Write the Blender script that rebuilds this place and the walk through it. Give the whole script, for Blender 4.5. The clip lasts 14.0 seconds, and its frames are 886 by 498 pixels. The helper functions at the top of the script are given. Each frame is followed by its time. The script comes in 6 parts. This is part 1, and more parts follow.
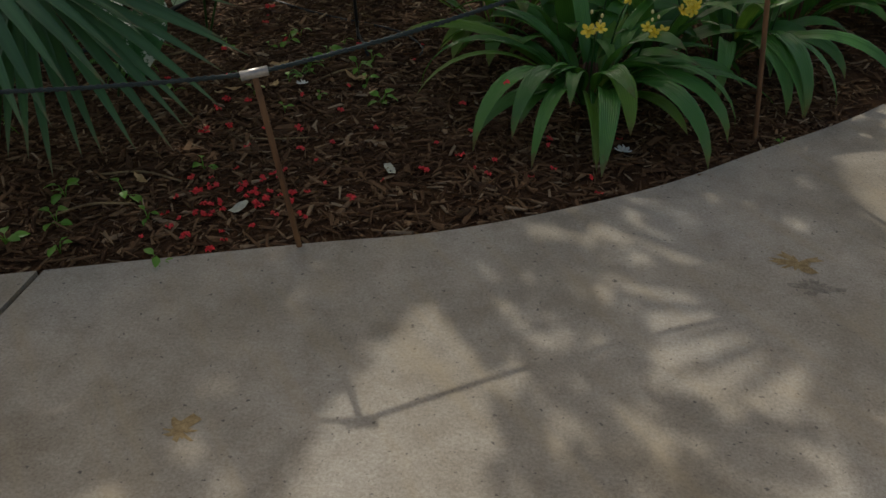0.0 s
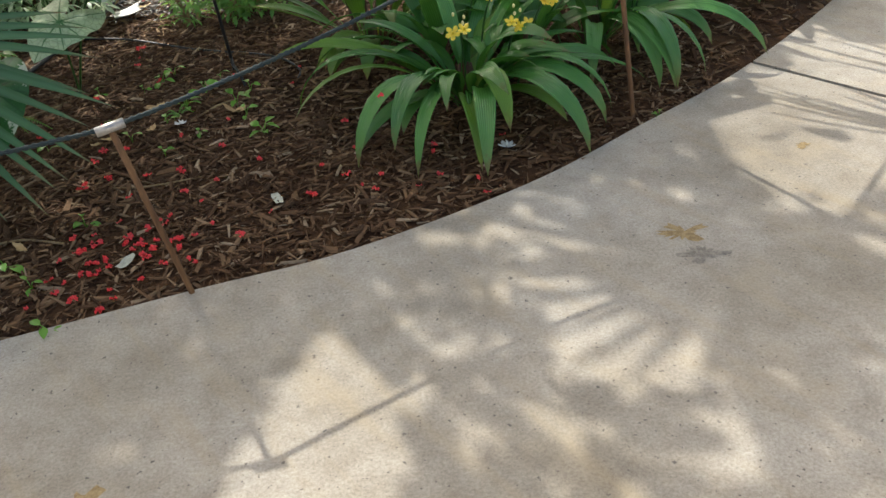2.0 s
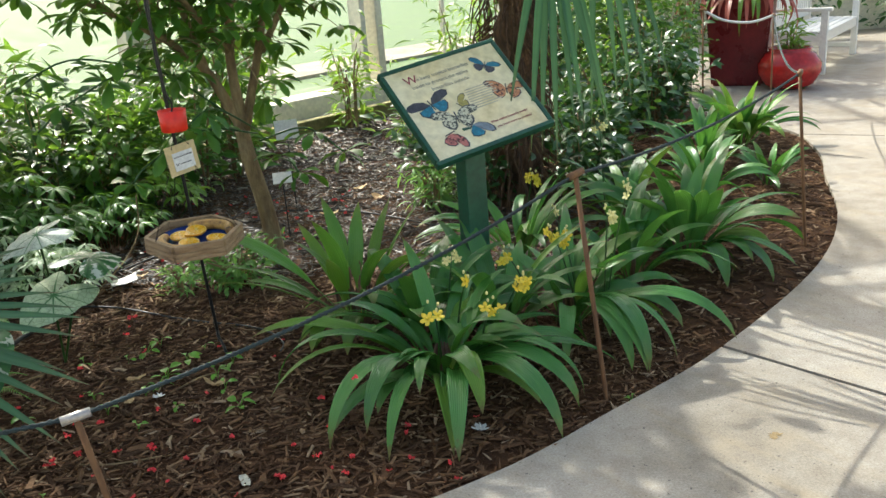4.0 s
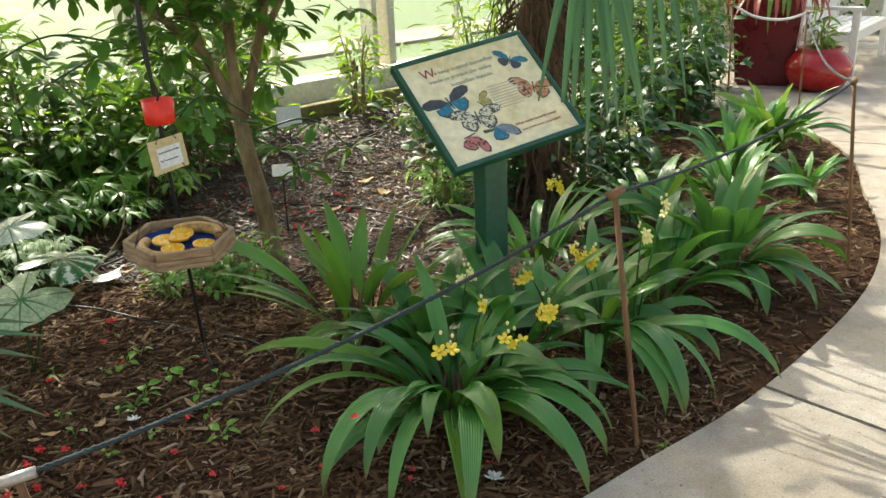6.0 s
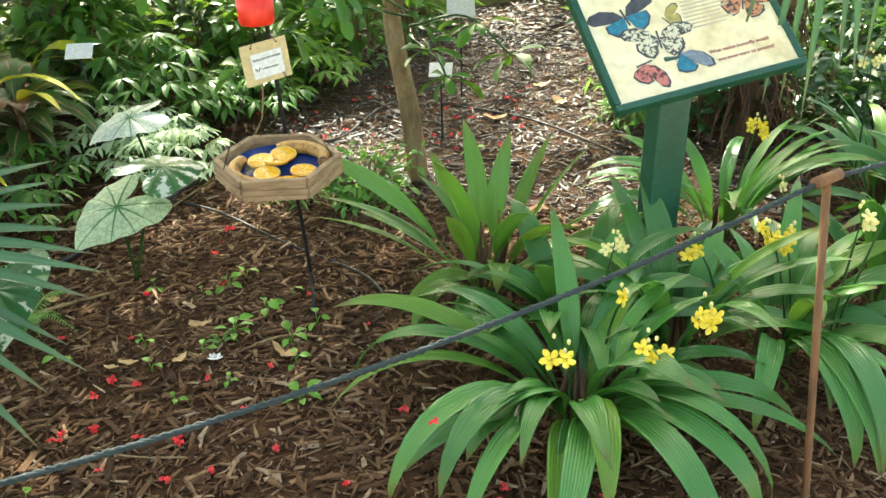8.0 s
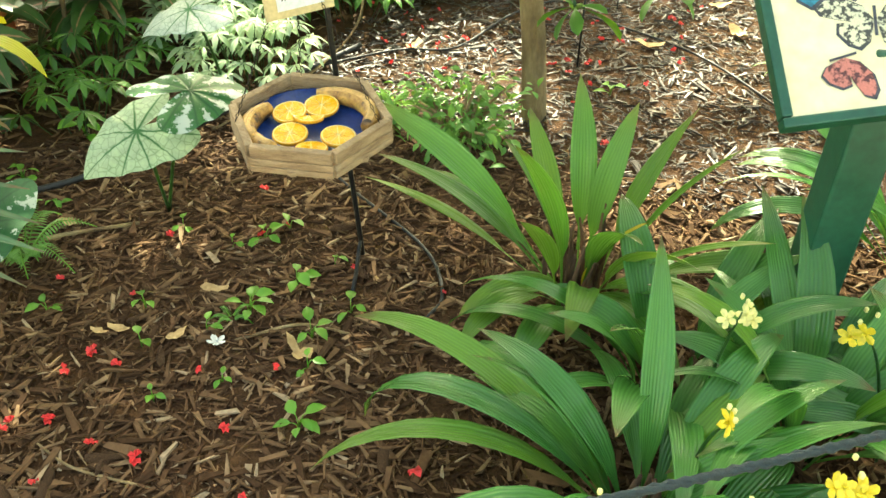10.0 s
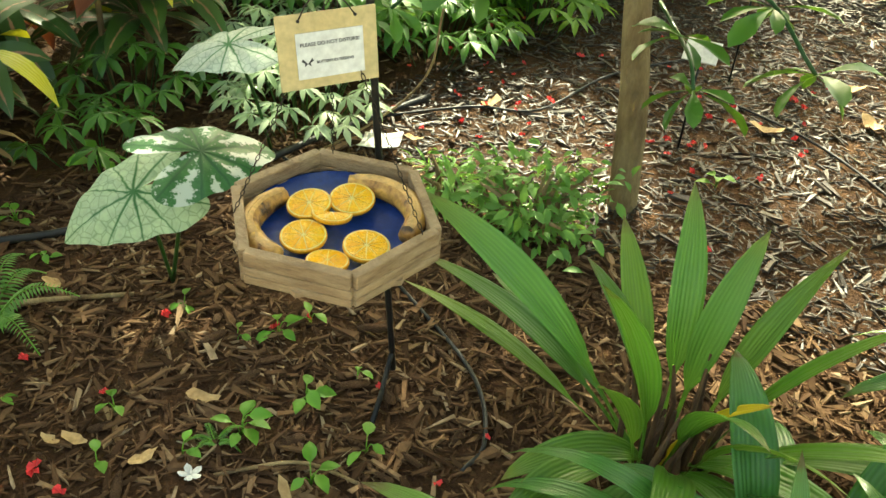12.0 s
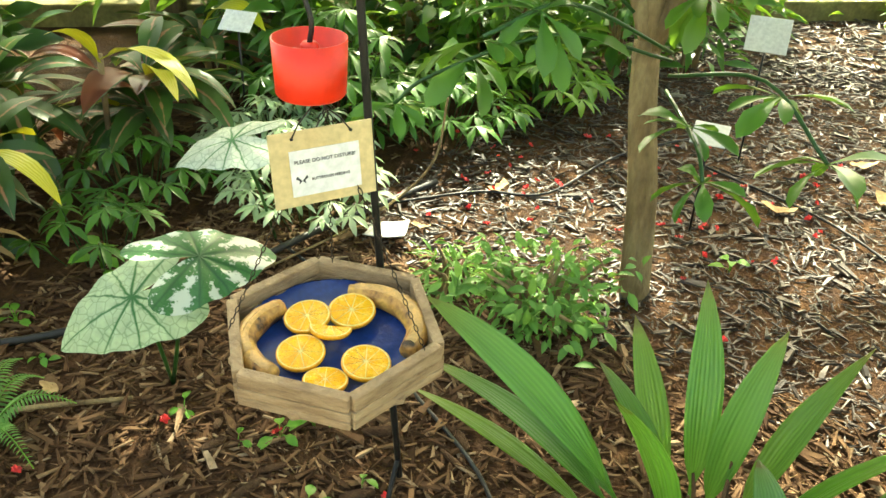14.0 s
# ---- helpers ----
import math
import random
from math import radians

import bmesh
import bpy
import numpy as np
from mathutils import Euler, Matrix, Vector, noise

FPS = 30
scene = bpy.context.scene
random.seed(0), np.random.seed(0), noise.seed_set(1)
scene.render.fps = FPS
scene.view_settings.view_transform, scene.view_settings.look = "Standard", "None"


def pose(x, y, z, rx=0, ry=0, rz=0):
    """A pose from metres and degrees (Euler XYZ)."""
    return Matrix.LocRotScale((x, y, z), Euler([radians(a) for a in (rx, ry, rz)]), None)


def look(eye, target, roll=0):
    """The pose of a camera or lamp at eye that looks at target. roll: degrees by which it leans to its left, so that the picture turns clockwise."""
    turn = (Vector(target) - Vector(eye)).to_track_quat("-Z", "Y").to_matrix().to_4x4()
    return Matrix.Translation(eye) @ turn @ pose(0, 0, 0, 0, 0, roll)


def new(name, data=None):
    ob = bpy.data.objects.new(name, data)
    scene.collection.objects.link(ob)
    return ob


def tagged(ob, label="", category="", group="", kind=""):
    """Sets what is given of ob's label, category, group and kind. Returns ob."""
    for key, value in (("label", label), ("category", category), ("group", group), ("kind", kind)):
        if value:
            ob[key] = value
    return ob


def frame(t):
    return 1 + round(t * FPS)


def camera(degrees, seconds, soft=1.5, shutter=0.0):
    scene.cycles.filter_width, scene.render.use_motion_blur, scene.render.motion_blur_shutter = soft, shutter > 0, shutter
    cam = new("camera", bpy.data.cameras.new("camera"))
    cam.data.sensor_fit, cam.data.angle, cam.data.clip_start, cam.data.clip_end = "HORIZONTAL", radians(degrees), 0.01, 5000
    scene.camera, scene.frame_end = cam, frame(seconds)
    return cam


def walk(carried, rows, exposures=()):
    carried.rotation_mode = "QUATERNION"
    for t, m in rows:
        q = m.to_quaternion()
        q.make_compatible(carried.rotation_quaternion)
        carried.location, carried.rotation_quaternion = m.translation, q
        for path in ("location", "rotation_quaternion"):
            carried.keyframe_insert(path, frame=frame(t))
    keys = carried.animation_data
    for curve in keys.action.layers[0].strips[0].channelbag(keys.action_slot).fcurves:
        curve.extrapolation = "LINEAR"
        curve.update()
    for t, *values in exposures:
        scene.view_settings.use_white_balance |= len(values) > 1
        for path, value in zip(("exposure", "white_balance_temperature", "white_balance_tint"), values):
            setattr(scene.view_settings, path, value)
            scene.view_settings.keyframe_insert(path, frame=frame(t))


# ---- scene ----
cam = camera(54.9, 14.0)
PATH = [
    (0, (0.421, -0.196, 1.359), (0.21, 1.424, 0.205), -0.4),
    (0.5, (0.527, -0.169, 1.373), (0.37, 1.465, 0.231), -5.1),
    (1, (0.533, -0.164, 1.377), (0.432, 1.469, 0.228), -5.7),
    (1.5, (0.535, -0.168, 1.373), (0.461, 1.465, 0.22), -6.1),
    (2, (0.538, -0.162, 1.378), (0.475, 1.468, 0.221), -6.3),
    (2.5, (0.542, -0.151, 1.402), (0.479, 1.491, 0.261), -4.8),
    (3, (0.556, -0.153, 1.434), (0.507, 1.588, 0.45), -4.2),
    (3.5, (0.594, -0.146, 1.458), (0.555, 1.663, 0.606), -4.6),
    (4, (0.629, -0.144, 1.481), (0.616, 1.749, 0.836), -4.4),
    (4.2, (0.627, -0.148, 1.491), (0.623, 1.77, 0.925), -4.2),
    (6.3, (0.58, 0.313, 1.473), (0.562, 2.167, 0.723), -2.1),
    (6.5, (0.598, 0.372, 1.461), (0.565, 2.193, 0.636), -2.2),
    (7, (0.696, 0.551, 1.459), (0.479, 2.343, 0.596), -1.3),
    (7.5, (0.76, 0.685, 1.469), (0.301, 2.417, 0.58), -3.1),
    (8, (0.725, 0.852, 1.465), (0.262, 2.562, 0.537), -1.5),
    (8.2, (0.695, 0.972, 1.475), (0.238, 2.66, 0.504), -1.9),
    (10.3, (0.7, 1.629, 1.436), (-0.069, 3.029, 0.232), 2.1),
    (10.5, (0.654, 1.648, 1.429), (-0.094, 3.064, 0.231), 4.3),
    (11, (0.568, 1.827, 1.406), (-0.168, 3.241, 0.198), 6.1),
    (11.5, (0.511, 1.95, 1.381), (-0.233, 3.361, 0.174), 6.5),
    (12, (0.463, 2.049, 1.331), (-0.42, 3.431, 0.187), 4.6),
    (12.5, (0.408, 2.107, 1.315), (-0.574, 3.394, 0.141), 4.1),
    (13, (0.397, 2.111, 1.308), (-0.597, 3.387, 0.131), 4.4),
    (13.5, (0.399, 2.126, 1.317), (-0.602, 3.427, 0.175), 3.6),
    (14, (0.428, 2.126, 1.366), (-0.535, 3.554, 0.349), 2.9),
]
walk(cam, [(t, look(eye, target, roll)) for t, eye, target, roll in PATH],
     exposures=[(0.0, -0.38, 7000, 8), (0.2, 0.22, 7000, 8), (0.4, 0.66, 7000, 8), (0.7, 1.05, 6900, 8), (2.5, 1.18, 6800, 7), (3.5, 1.40, 6600, 4), (4.1, 1.25, 6600, 4), (6.5, 1.5, 7300, 5), (7.0, 1.8, 7200, 4), (7.5, 2.25, 7200, 1), (8.2, 2.35, 7400, -1),
                (10.3, 2.65, 8600, -9), (11.0, 2.6, 8600, -9), (11.5, 2.38, 8700, -9), (12.0, 2.15, 8700, -9), (12.5, 2.3, 8600, -8), (13.3, 2.58, 8500, -8), (14.0, 2.53, 8500, -8)])

# ---- light ----
SUN_TO = Vector((-0.40, 0.664, 0.632))
world = bpy.data.worlds.new("sky")
scene.world = world
world.use_nodes = True
wn = world.node_tree
sky = wn.nodes.new("ShaderNodeTexSky")
sky.sky_type, sky.sun_disc = "NISHITA", False
sky.sun_elevation, sky.sun_rotation = radians(39), math.atan2(SUN_TO.x, SUN_TO.y)
sky.air_density, sky.dust_density, sky.ozone_density = 1.0, 5.0, 0.7
wn.links.new(sky.outputs[0], wn.nodes["Background"].inputs[0])
wn.nodes["Background"].inputs[1].default_value = 0.15
sun = new("sun", bpy.data.lights.new("sun", "SUN"))
sun.data.energy, sun.data.angle, sun.data.color = 2.4, radians(0.6), (1.0, 0.985, 0.96)
sun.matrix_basis = look(SUN_TO * 30, (0, 0, 0))


# ---- materials ----
def mat(name, rough=0.6, metal=0.0, spec=0.5):
    m = bpy.data.materials.new(name)
    m.use_nodes = True
    b = m.node_tree.nodes["Principled BSDF"]
    b.inputs["Roughness"].default_value, b.inputs["Metallic"].default_value = rough, metal
    b.inputs["Specular IOR Level"].default_value = spec
    return m, m.node_tree, b


def nd(nt, kind, **kw):
    n = nt.nodes.new(kind)
    for k, v in kw.items():
        n.inputs[k].default_value = v
    return n


def ramp(nt, src, stops):
    r = nt.nodes.new("ShaderNodeValToRGB")
    e = r.color_ramp.elements
    while len(e) < len(stops):
        e.new(0.5)
    for el, (p, c) in zip(e, stops):
        el.position, el.color = p, (*c, 1)
    nt.links.new(src, r.inputs[0])
    return r.outputs[0]


def mixc(nt, fac, a, b, mode="MIX"):
    n = nt.nodes.new("ShaderNodeMix")
    n.data_type, n.blend_type = "RGBA", mode
    for sock, v in ((n.inputs[0], fac), (n.inputs[6], a), (n.inputs[7], b)):
        if isinstance(v, (int, float)):
            sock.default_value = v
        elif isinstance(v, tuple):
            sock.default_value = (*v, 1)
        else:
            nt.links.new(v, sock)
    return n.outputs[2]


def math_node(nt, op, a, b=0.0):
    n = nt.nodes.new("ShaderNodeMath")
    n.operation = op
    for sock, v in ((n.inputs[0], a), (n.inputs[1], b)):
        if isinstance(v, (int, float)):
            sock.default_value = v
        else:
            nt.links.new(v, sock)
    return n.outputs[0]


def noise_tex(nt, scale, detail=4, rough=0.55, coord="Object", stretch=None, turn=0.0):
    tc = nt.nodes.new("ShaderNodeTexCoord")
    n = nd(nt, "ShaderNodeTexNoise", Scale=scale, Detail=detail, Roughness=rough)
    src = tc.outputs[coord]
    if turn:
        rot = nt.nodes.new("ShaderNodeMapping")
        rot.inputs["Rotation"].default_value = (0, 0, radians(turn))
        nt.links.new(src, rot.inputs[0])
        src = rot.outputs[0]
    if stretch:
        mp = nt.nodes.new("ShaderNodeMapping")
        mp.inputs["Scale"].default_value = stretch
        nt.links.new(src, mp.inputs[0])
        src = mp.outputs[0]
    nt.links.new(src, n.inputs["Vector"])
    return n.outputs["Fac"]


def bump(nt, b, height, strength, dist=0.01):
    n = nd(nt, "ShaderNodeBump", Strength=strength, Distance=dist)
    nt.links.new(height, n.inputs["Height"])
    nt.links.new(n.outputs[0], b.inputs["Normal"])


def speckled(name, stops, scale, rough, metal=0.0, bumps=0.2, fine=4.0, spec=0.5, stretch=None):
    m, nt, b = mat(name, rough, metal, spec)
    n1, n2 = noise_tex(nt, scale, stretch=stretch), noise_tex(nt, scale * fine, 3, stretch=stretch)
    c = ramp(nt, n1, stops)
    nt.links.new(mixc(nt, 0.35, c, ramp(nt, n2, [(0.3, (0.35, 0.35, 0.35)), (0.7, (1, 1, 1))]), "MULTIPLY"), b.inputs["Base Color"])
    nt.links.new(ramp(nt, n1, [(0.3, (rough * 0.8,) * 3), (0.7, (min(1, rough * 1.2),) * 3)]), b.inputs["Roughness"])
    if bumps:
        bump(nt, b, n2, bumps)
    return m


def leaf_mat(name, dark, light, rough=0.38, through_col=(0.25, 0.42, 0.06), trans=0.3, ribs=26.0, pale=None, rib=0.3, island=False, midrib=None):
    m, nt, b = mat(name, rough, 0.0, 0.5)
    if island:
        rnd = nt.nodes.new("ShaderNodeNewGeometry").outputs["Random Per Island"]
    else:
        rnd = nt.nodes.new("ShaderNodeObjectInfo").outputs["Random"]
    n = noise_tex(nt, 9.0, 3)
    mid = tuple((p + q) / 2 for p, q in zip(dark, light))
    c = mixc(nt, math_node(nt, "MULTIPLY", n, 0.6), ramp(nt, rnd, [(0.0, dark), (0.55, mid), (1.0, light)]), light)
    uv = nt.nodes.new("ShaderNodeUVMap")
    sep = nt.nodes.new("ShaderNodeSeparateXYZ")
    nt.links.new(uv.outputs[0], sep.inputs[0])
    wave = math_node(nt, "SINE", math_node(nt, "MULTIPLY", sep.outputs["X"], ribs))
    wave01 = math_node(nt, "ADD", math_node(nt, "MULTIPLY", wave, 0.5), 0.5)
    c = mixc(nt, math_node(nt, "MULTIPLY", wave01, rib), c, tuple(v * 0.55 for v in dark))
    if pale:
        tip = math_node(nt, "MULTIPLY", math_node(nt, "POWER", sep.outputs["Y"], 10.0), n)
        c = mixc(nt, tip, c, pale)
        dry = math_node(nt, "ADD", sep.outputs["Y"], math_node(nt, "MULTIPLY", math_node(nt, "SUBTRACT", noise_tex(nt, 30.0, 3), 0.5), 0.3))
        c = mixc(nt, math_node(nt, "MULTIPLY", ramp(nt, dry, [(0.93, (0, 0, 0)), (1.02, (1, 1, 1))]), 0.8), c, (0.13, 0.07, 0.03))
    if midrib:
        off = math_node(nt, "ABSOLUTE", math_node(nt, "SUBTRACT", sep.outputs["X"], 0.5))
        off = math_node(nt, "ADD", off, math_node(nt, "MULTIPLY", math_node(nt, "SUBTRACT", noise_tex(nt, 24.0, 4), 0.5), 0.3))
        c = mixc(nt, ramp(nt, off, [(0.02, (1, 1, 1)), (0.07, (0, 0, 0))]), c, midrib)
    nt.links.new(c, b.inputs["Base Color"])
    bump(nt, b, wave01, 0.4, 0.003)
    tr = nd(nt, "ShaderNodeBsdfTranslucent")
    nt.links.new(mixc(nt, 0.75, c, through_col), tr.inputs[0])
    mx = nd(nt, "ShaderNodeMixShader", Fac=trans)
    out = nt.nodes["Material Output"]
    nt.links.new(b.outputs[0], mx.inputs[1])
    nt.links.new(tr.outputs[0], mx.inputs[2])
    nt.links.new(mx.outputs[0], out.inputs[0])
    return m


def caladium_mat(name, field, vein, edge, white=None, clear=0.05):
    """Pale field with fine dark veins fanning out from the leaf's node at the UV origin, white blotches and a green margin."""
    m, nt, b = mat(name, 0.4)
    uv = nt.nodes.new("ShaderNodeUVMap")
    sep = nt.nodes.new("ShaderNodeSeparateXYZ")
    nt.links.new(uv.outputs[0], sep.inputs[0])
    wob = math_node(nt, "MULTIPLY", math_node(nt, "SUBTRACT", noise_tex(nt, 22.0, 3), 0.5), 0.09)
    x, y = math_node(nt, "ADD", sep.outputs["X"], wob), math_node(nt, "ADD", sep.outputs["Y"], wob)
    near = None
    for a in (0, 38, -38, 78, -78, 112, -112, 146, -146):
        ca, sa = math.cos(math.radians(a)), math.sin(math.radians(a))
        across = math_node(nt, "ABSOLUTE", math_node(nt, "SUBTRACT", math_node(nt, "MULTIPLY", x, sa), math_node(nt, "MULTIPLY", y, ca)))
        along = math_node(nt, "ADD", math_node(nt, "MULTIPLY", x, ca), math_node(nt, "MULTIPLY", y, sa))
        d = math_node(nt, "ADD", across, math_node(nt, "MULTIPLY", math_node(nt, "LESS_THAN", along, 0.0), 9.0))
        d = math_node(nt, "ADD", d, math_node(nt, "MULTIPLY", along, 0.012 if a in (0, 146, -146) else 0.022))
        near = d if near is None else math_node(nt, "MINIMUM", near, d)
    cells = nd(nt, "ShaderNodeTexVoronoi", Scale=9.0)
    cells.feature = "DISTANCE_TO_EDGE"
    nt.links.new(uv.outputs[0], cells.inputs["Vector"])
    net = ramp(nt, cells.outputs["Distance"], [(0.015, (1, 1, 1)), (0.07, (0, 0, 0))])
    blot = noise_tex(nt, 46.0, 5, 0.7)
    c = mixc(nt, math_node(nt, "MULTIPLY", net, 0.4), mixc(nt, ramp(nt, blot, [(0.35, (0, 0, 0)), (0.7, (1, 1, 1))]), field, tuple(v * 0.75 for v in field)), vein)
    at = nt.nodes.new("ShaderNodeAttribute")
    at.attribute_name = "margin"
    if white:
        away = math_node(nt, "ADD", near, math_node(nt, "MULTIPLY", math_node(nt, "SUBTRACT", blot, 0.5), 0.5))
        away = math_node(nt, "SUBTRACT", away, math_node(nt, "MULTIPLY", math_node(nt, "POWER", at.outputs["Fac"], 4.0), 0.06))
        c = mixc(nt, ramp(nt, away, [(clear, (0, 0, 0)), (clear + 0.025, (1, 1, 1))]), c, white)
    c = mixc(nt, ramp(nt, near, [(0.011, (1, 1, 1)), (0.03, (0, 0, 0))]), c, vein)
    c = mixc(nt, ramp(nt, math_node(nt, "ADD", at.outputs["Fac"], math_node(nt, "MULTIPLY", blot, 0.34)), [(1.06, (0, 0, 0)), (1.2, (1, 1, 1))]), c, edge)
    nt.links.new(c, b.inputs["Base Color"])
    bump(nt, b, near, 0.35, 0.012)
    tr = nd(nt, "ShaderNodeBsdfTranslucent")
    nt.links.new(c, tr.inputs[0])
    mx = nd(nt, "ShaderNodeMixShader", Fac=0.28)
    nt.links.new(b.outputs[0], mx.inputs[1])
    nt.links.new(tr.outputs[0], mx.inputs[2])
    nt.links.new(mx.outputs[0], nt.nodes["Material Output"].inputs[0])
    return m


def concrete_mat():
    m, nt, b = mat("brushed_concrete", 0.85, 0.0, 0.3)
    big, grain, dots = noise_tex(nt, 1.6, 5), noise_tex(nt, 130.0, 6, 0.8), noise_tex(nt, 62.0, 3)
    c = ramp(nt, big, [(0.3, (0.35, 0.308, 0.242)), (0.5, (0.455, 0.412, 0.342)), (0.72, (0.525, 0.49, 0.425))])
    c = mixc(nt, 0.5, c, ramp(nt, noise_tex(nt, 9.0, 6, 0.7), [(0.32, (0.55, 0.5, 0.44)), (0.6, (1, 1, 1))]), "MULTIPLY")
    c = mixc(nt, 0.75, c, ramp(nt, grain, [(0.3, (0.4, 0.37, 0.33)), (0.62, (1.0, 1.0, 1.0))]), "MULTIPLY")
    c = mixc(nt, ramp(nt, dots, [(0.655, (0, 0, 0)), (0.7, (1, 1, 1))]), c, (0.13, 0.115, 0.1))
    warm = ramp(nt, noise_tex(nt, 4.5, 4), [(0.56, (0, 0, 0)), (0.75, (1, 1, 1))])
    c = mixc(nt, math_node(nt, "MULTIPLY", warm, 0.35), c, (0.36, 0.27, 0.15))
    streak = ramp(nt, noise_tex(nt, 6.0, 4, stretch=(0.25, 2.2, 1), turn=52), [(0.52, (0, 0, 0)), (0.72, (1, 1, 1))])
    c = mixc(nt, math_node(nt, "MULTIPLY", streak, 0.3), c, (0.4, 0.31, 0.18))
    nt.links.new(c, b.inputs["Base Color"])
    bump(nt, b, grain, 0.35, 0.004)
    return m


def island_mat(name, stops, rough=0.85, grain=60.0, bumps=0.5, spec=0.3):
    m, nt, b = mat(name, rough, 0.0, spec)
    rnd = nt.nodes.new("ShaderNodeNewGeometry").outputs["Random Per Island"]
    n = noise_tex(nt, grain, 4)
    c = mixc(nt, 0.5, ramp(nt, rnd, stops), ramp(nt, n, [(0.3, (0.3, 0.28, 0.27)), (0.7, (1, 1, 1))]), "MULTIPLY")
    nt.links.new(c, b.inputs["Base Color"])
    bump(nt, b, n, bumps, 0.004)
    return m


def plain(name, col, rough=0.5, metal=0.0, var=0.12, scale=30.0, bumps=0.1):
    lo, hi = tuple(v * (1 - var) for v in col), tuple(min(1, v * (1 + var)) for v in col)
    return speckled(name, [(0.3, lo), (0.7, hi)], scale, rough, metal, bumps)


M_CONC = concrete_mat()
M_SOIL = speckled("dark_mulch_bed", [(0.3, (0.046, 0.021, 0.01)), (0.6, (0.1, 0.05, 0.022)), (0.8, (0.15, 0.08, 0.038))], 14, 0.95, bumps=1.0, fine=7, spec=0.15)
M_CHIP = island_mat("bark_chips", [(0.0, (0.055, 0.026, 0.012)), (0.4, (0.125, 0.066, 0.033)), (0.8, (0.21, 0.12, 0.061)), (0.95, (0.3, 0.195, 0.11)), (1.0, (0.42, 0.31, 0.2))], spec=0.15)
# Darker stops than M_CHIP: shade over the back bed is put into the colour.
M_CHIP_SHADE = island_mat("shade_toned_chips", [(0.0, (0.022, 0.014, 0.009)), (0.5, (0.055, 0.037, 0.025)), (0.9, (0.11, 0.08, 0.058)), (1.0, (0.25, 0.21, 0.165))], rough=0.5, spec=0.5)
M_LEAF = leaf_mat("broad_strap_leaf", (0.025, 0.122, 0.029), (0.1, 0.295, 0.058), 0.27, (0.16, 0.4, 0.05), trans=0.2, ribs=58.0, rib=0.3, pale=(0.2, 0.16, 0.05))
M_LEAF_LT = leaf_mat("young_strap_leaf", (0.05, 0.17, 0.02), (0.17, 0.36, 0.04), 0.33, trans=0.28, ribs=52.0, pale=(0.3, 0.22, 0.05))
M_LEAF_MID = leaf_mat("mid_green_strap_leaf", (0.04, 0.165, 0.026), (0.13, 0.34, 0.05), 0.32, (0.2, 0.42, 0.05), trans=0.26, ribs=52.0, pale=(0.32, 0.2, 0.05))
M_LEAF_YEL = leaf_mat("yellowing_strap_leaf", (0.5, 0.4, 0.02), (0.75, 0.55, 0.03), 0.4, (0.6, 0.5, 0.05), 0.3, pale=(0.25, 0.12, 0.04))
M_PALM = leaf_mat("palm_leaflet", (0.02, 0.085, 0.032), (0.055, 0.17, 0.065), 0.4, (0.14, 0.28, 0.06), 0.18, ribs=9, pale=(0.25, 0.2, 0.09))
M_BUSH = leaf_mat("bush_leaf", (0.018, 0.08, 0.012), (0.075, 0.21, 0.026), 0.36, (0.3, 0.5, 0.05), 0.35, ribs=6.28, rib=0.12, island=True)
M_BUSH_LT = leaf_mat("bright_bush_leaf", (0.05, 0.17, 0.015), (0.19, 0.37, 0.045), 0.38, (0.42, 0.6, 0.07), 0.4, ribs=6.28, rib=0.12, island=True)
M_BUSH_MID = leaf_mat("mid_bush_leaf", (0.024, 0.1, 0.014), (0.09, 0.235, 0.032), 0.36, (0.22, 0.42, 0.04), 0.24, ribs=6.28, rib=0.12, island=True)
M_BUSH_DK = leaf_mat("dark_bush_leaf", (0.01, 0.05, 0.012), (0.035, 0.11, 0.025), 0.32, (0.12, 0.26, 0.03), 0.22, ribs=6.28, rib=0.12, island=True)
# The pale tones paint sun highlights into the colour of green leaflets.
M_PALE = leaf_mat("highlight_paled_leaf", (0.15, 0.32, 0.1), (0.56, 0.66, 0.46), 0.42, (0.6, 0.75, 0.4), 0.3, ribs=6.28, rib=0.1, island=True)
M_CROT = leaf_mat("croton_leaf", (0.02, 0.065, 0.015), (0.05, 0.13, 0.02), 0.42, (0.2, 0.25, 0.04), 0.15, ribs=6.28, rib=0.3, midrib=(0.36, 0.18, 0.1))
M_CROT_Y = leaf_mat("yellow_croton_leaf", (0.42, 0.46, 0.02), (0.72, 0.64, 0.03), 0.4, (0.6, 0.55, 0.05), 0.25, ribs=40, rib=0.25)
M_CROT_R = leaf_mat("red_croton_leaf", (0.08, 0.018, 0.012), (0.2, 0.055, 0.025), 0.3, (0.4, 0.1, 0.03), 0.2, ribs=10, rib=0.3)
M_TRAIL = leaf_mat("coral_red_trailing_leaf", (0.22, 0.045, 0.03), (0.52, 0.13, 0.1), 0.4, (0.5, 0.15, 0.1), 0.25, ribs=9, rib=0.3)
M_LAWN = speckled("lawn", [(0.3, (0.1, 0.17, 0.06)), (0.7, (0.16, 0.24, 0.1))], 1.5, 0.9)
M_BARK = speckled("sapling_bark", [(0.28, (0.1, 0.06, 0.026)), (0.45, (0.23, 0.15, 0.066)), (0.72, (0.43, 0.32, 0.165))], 15, 0.85, bumps=0.8, fine=7, stretch=(1, 1, 0.35))
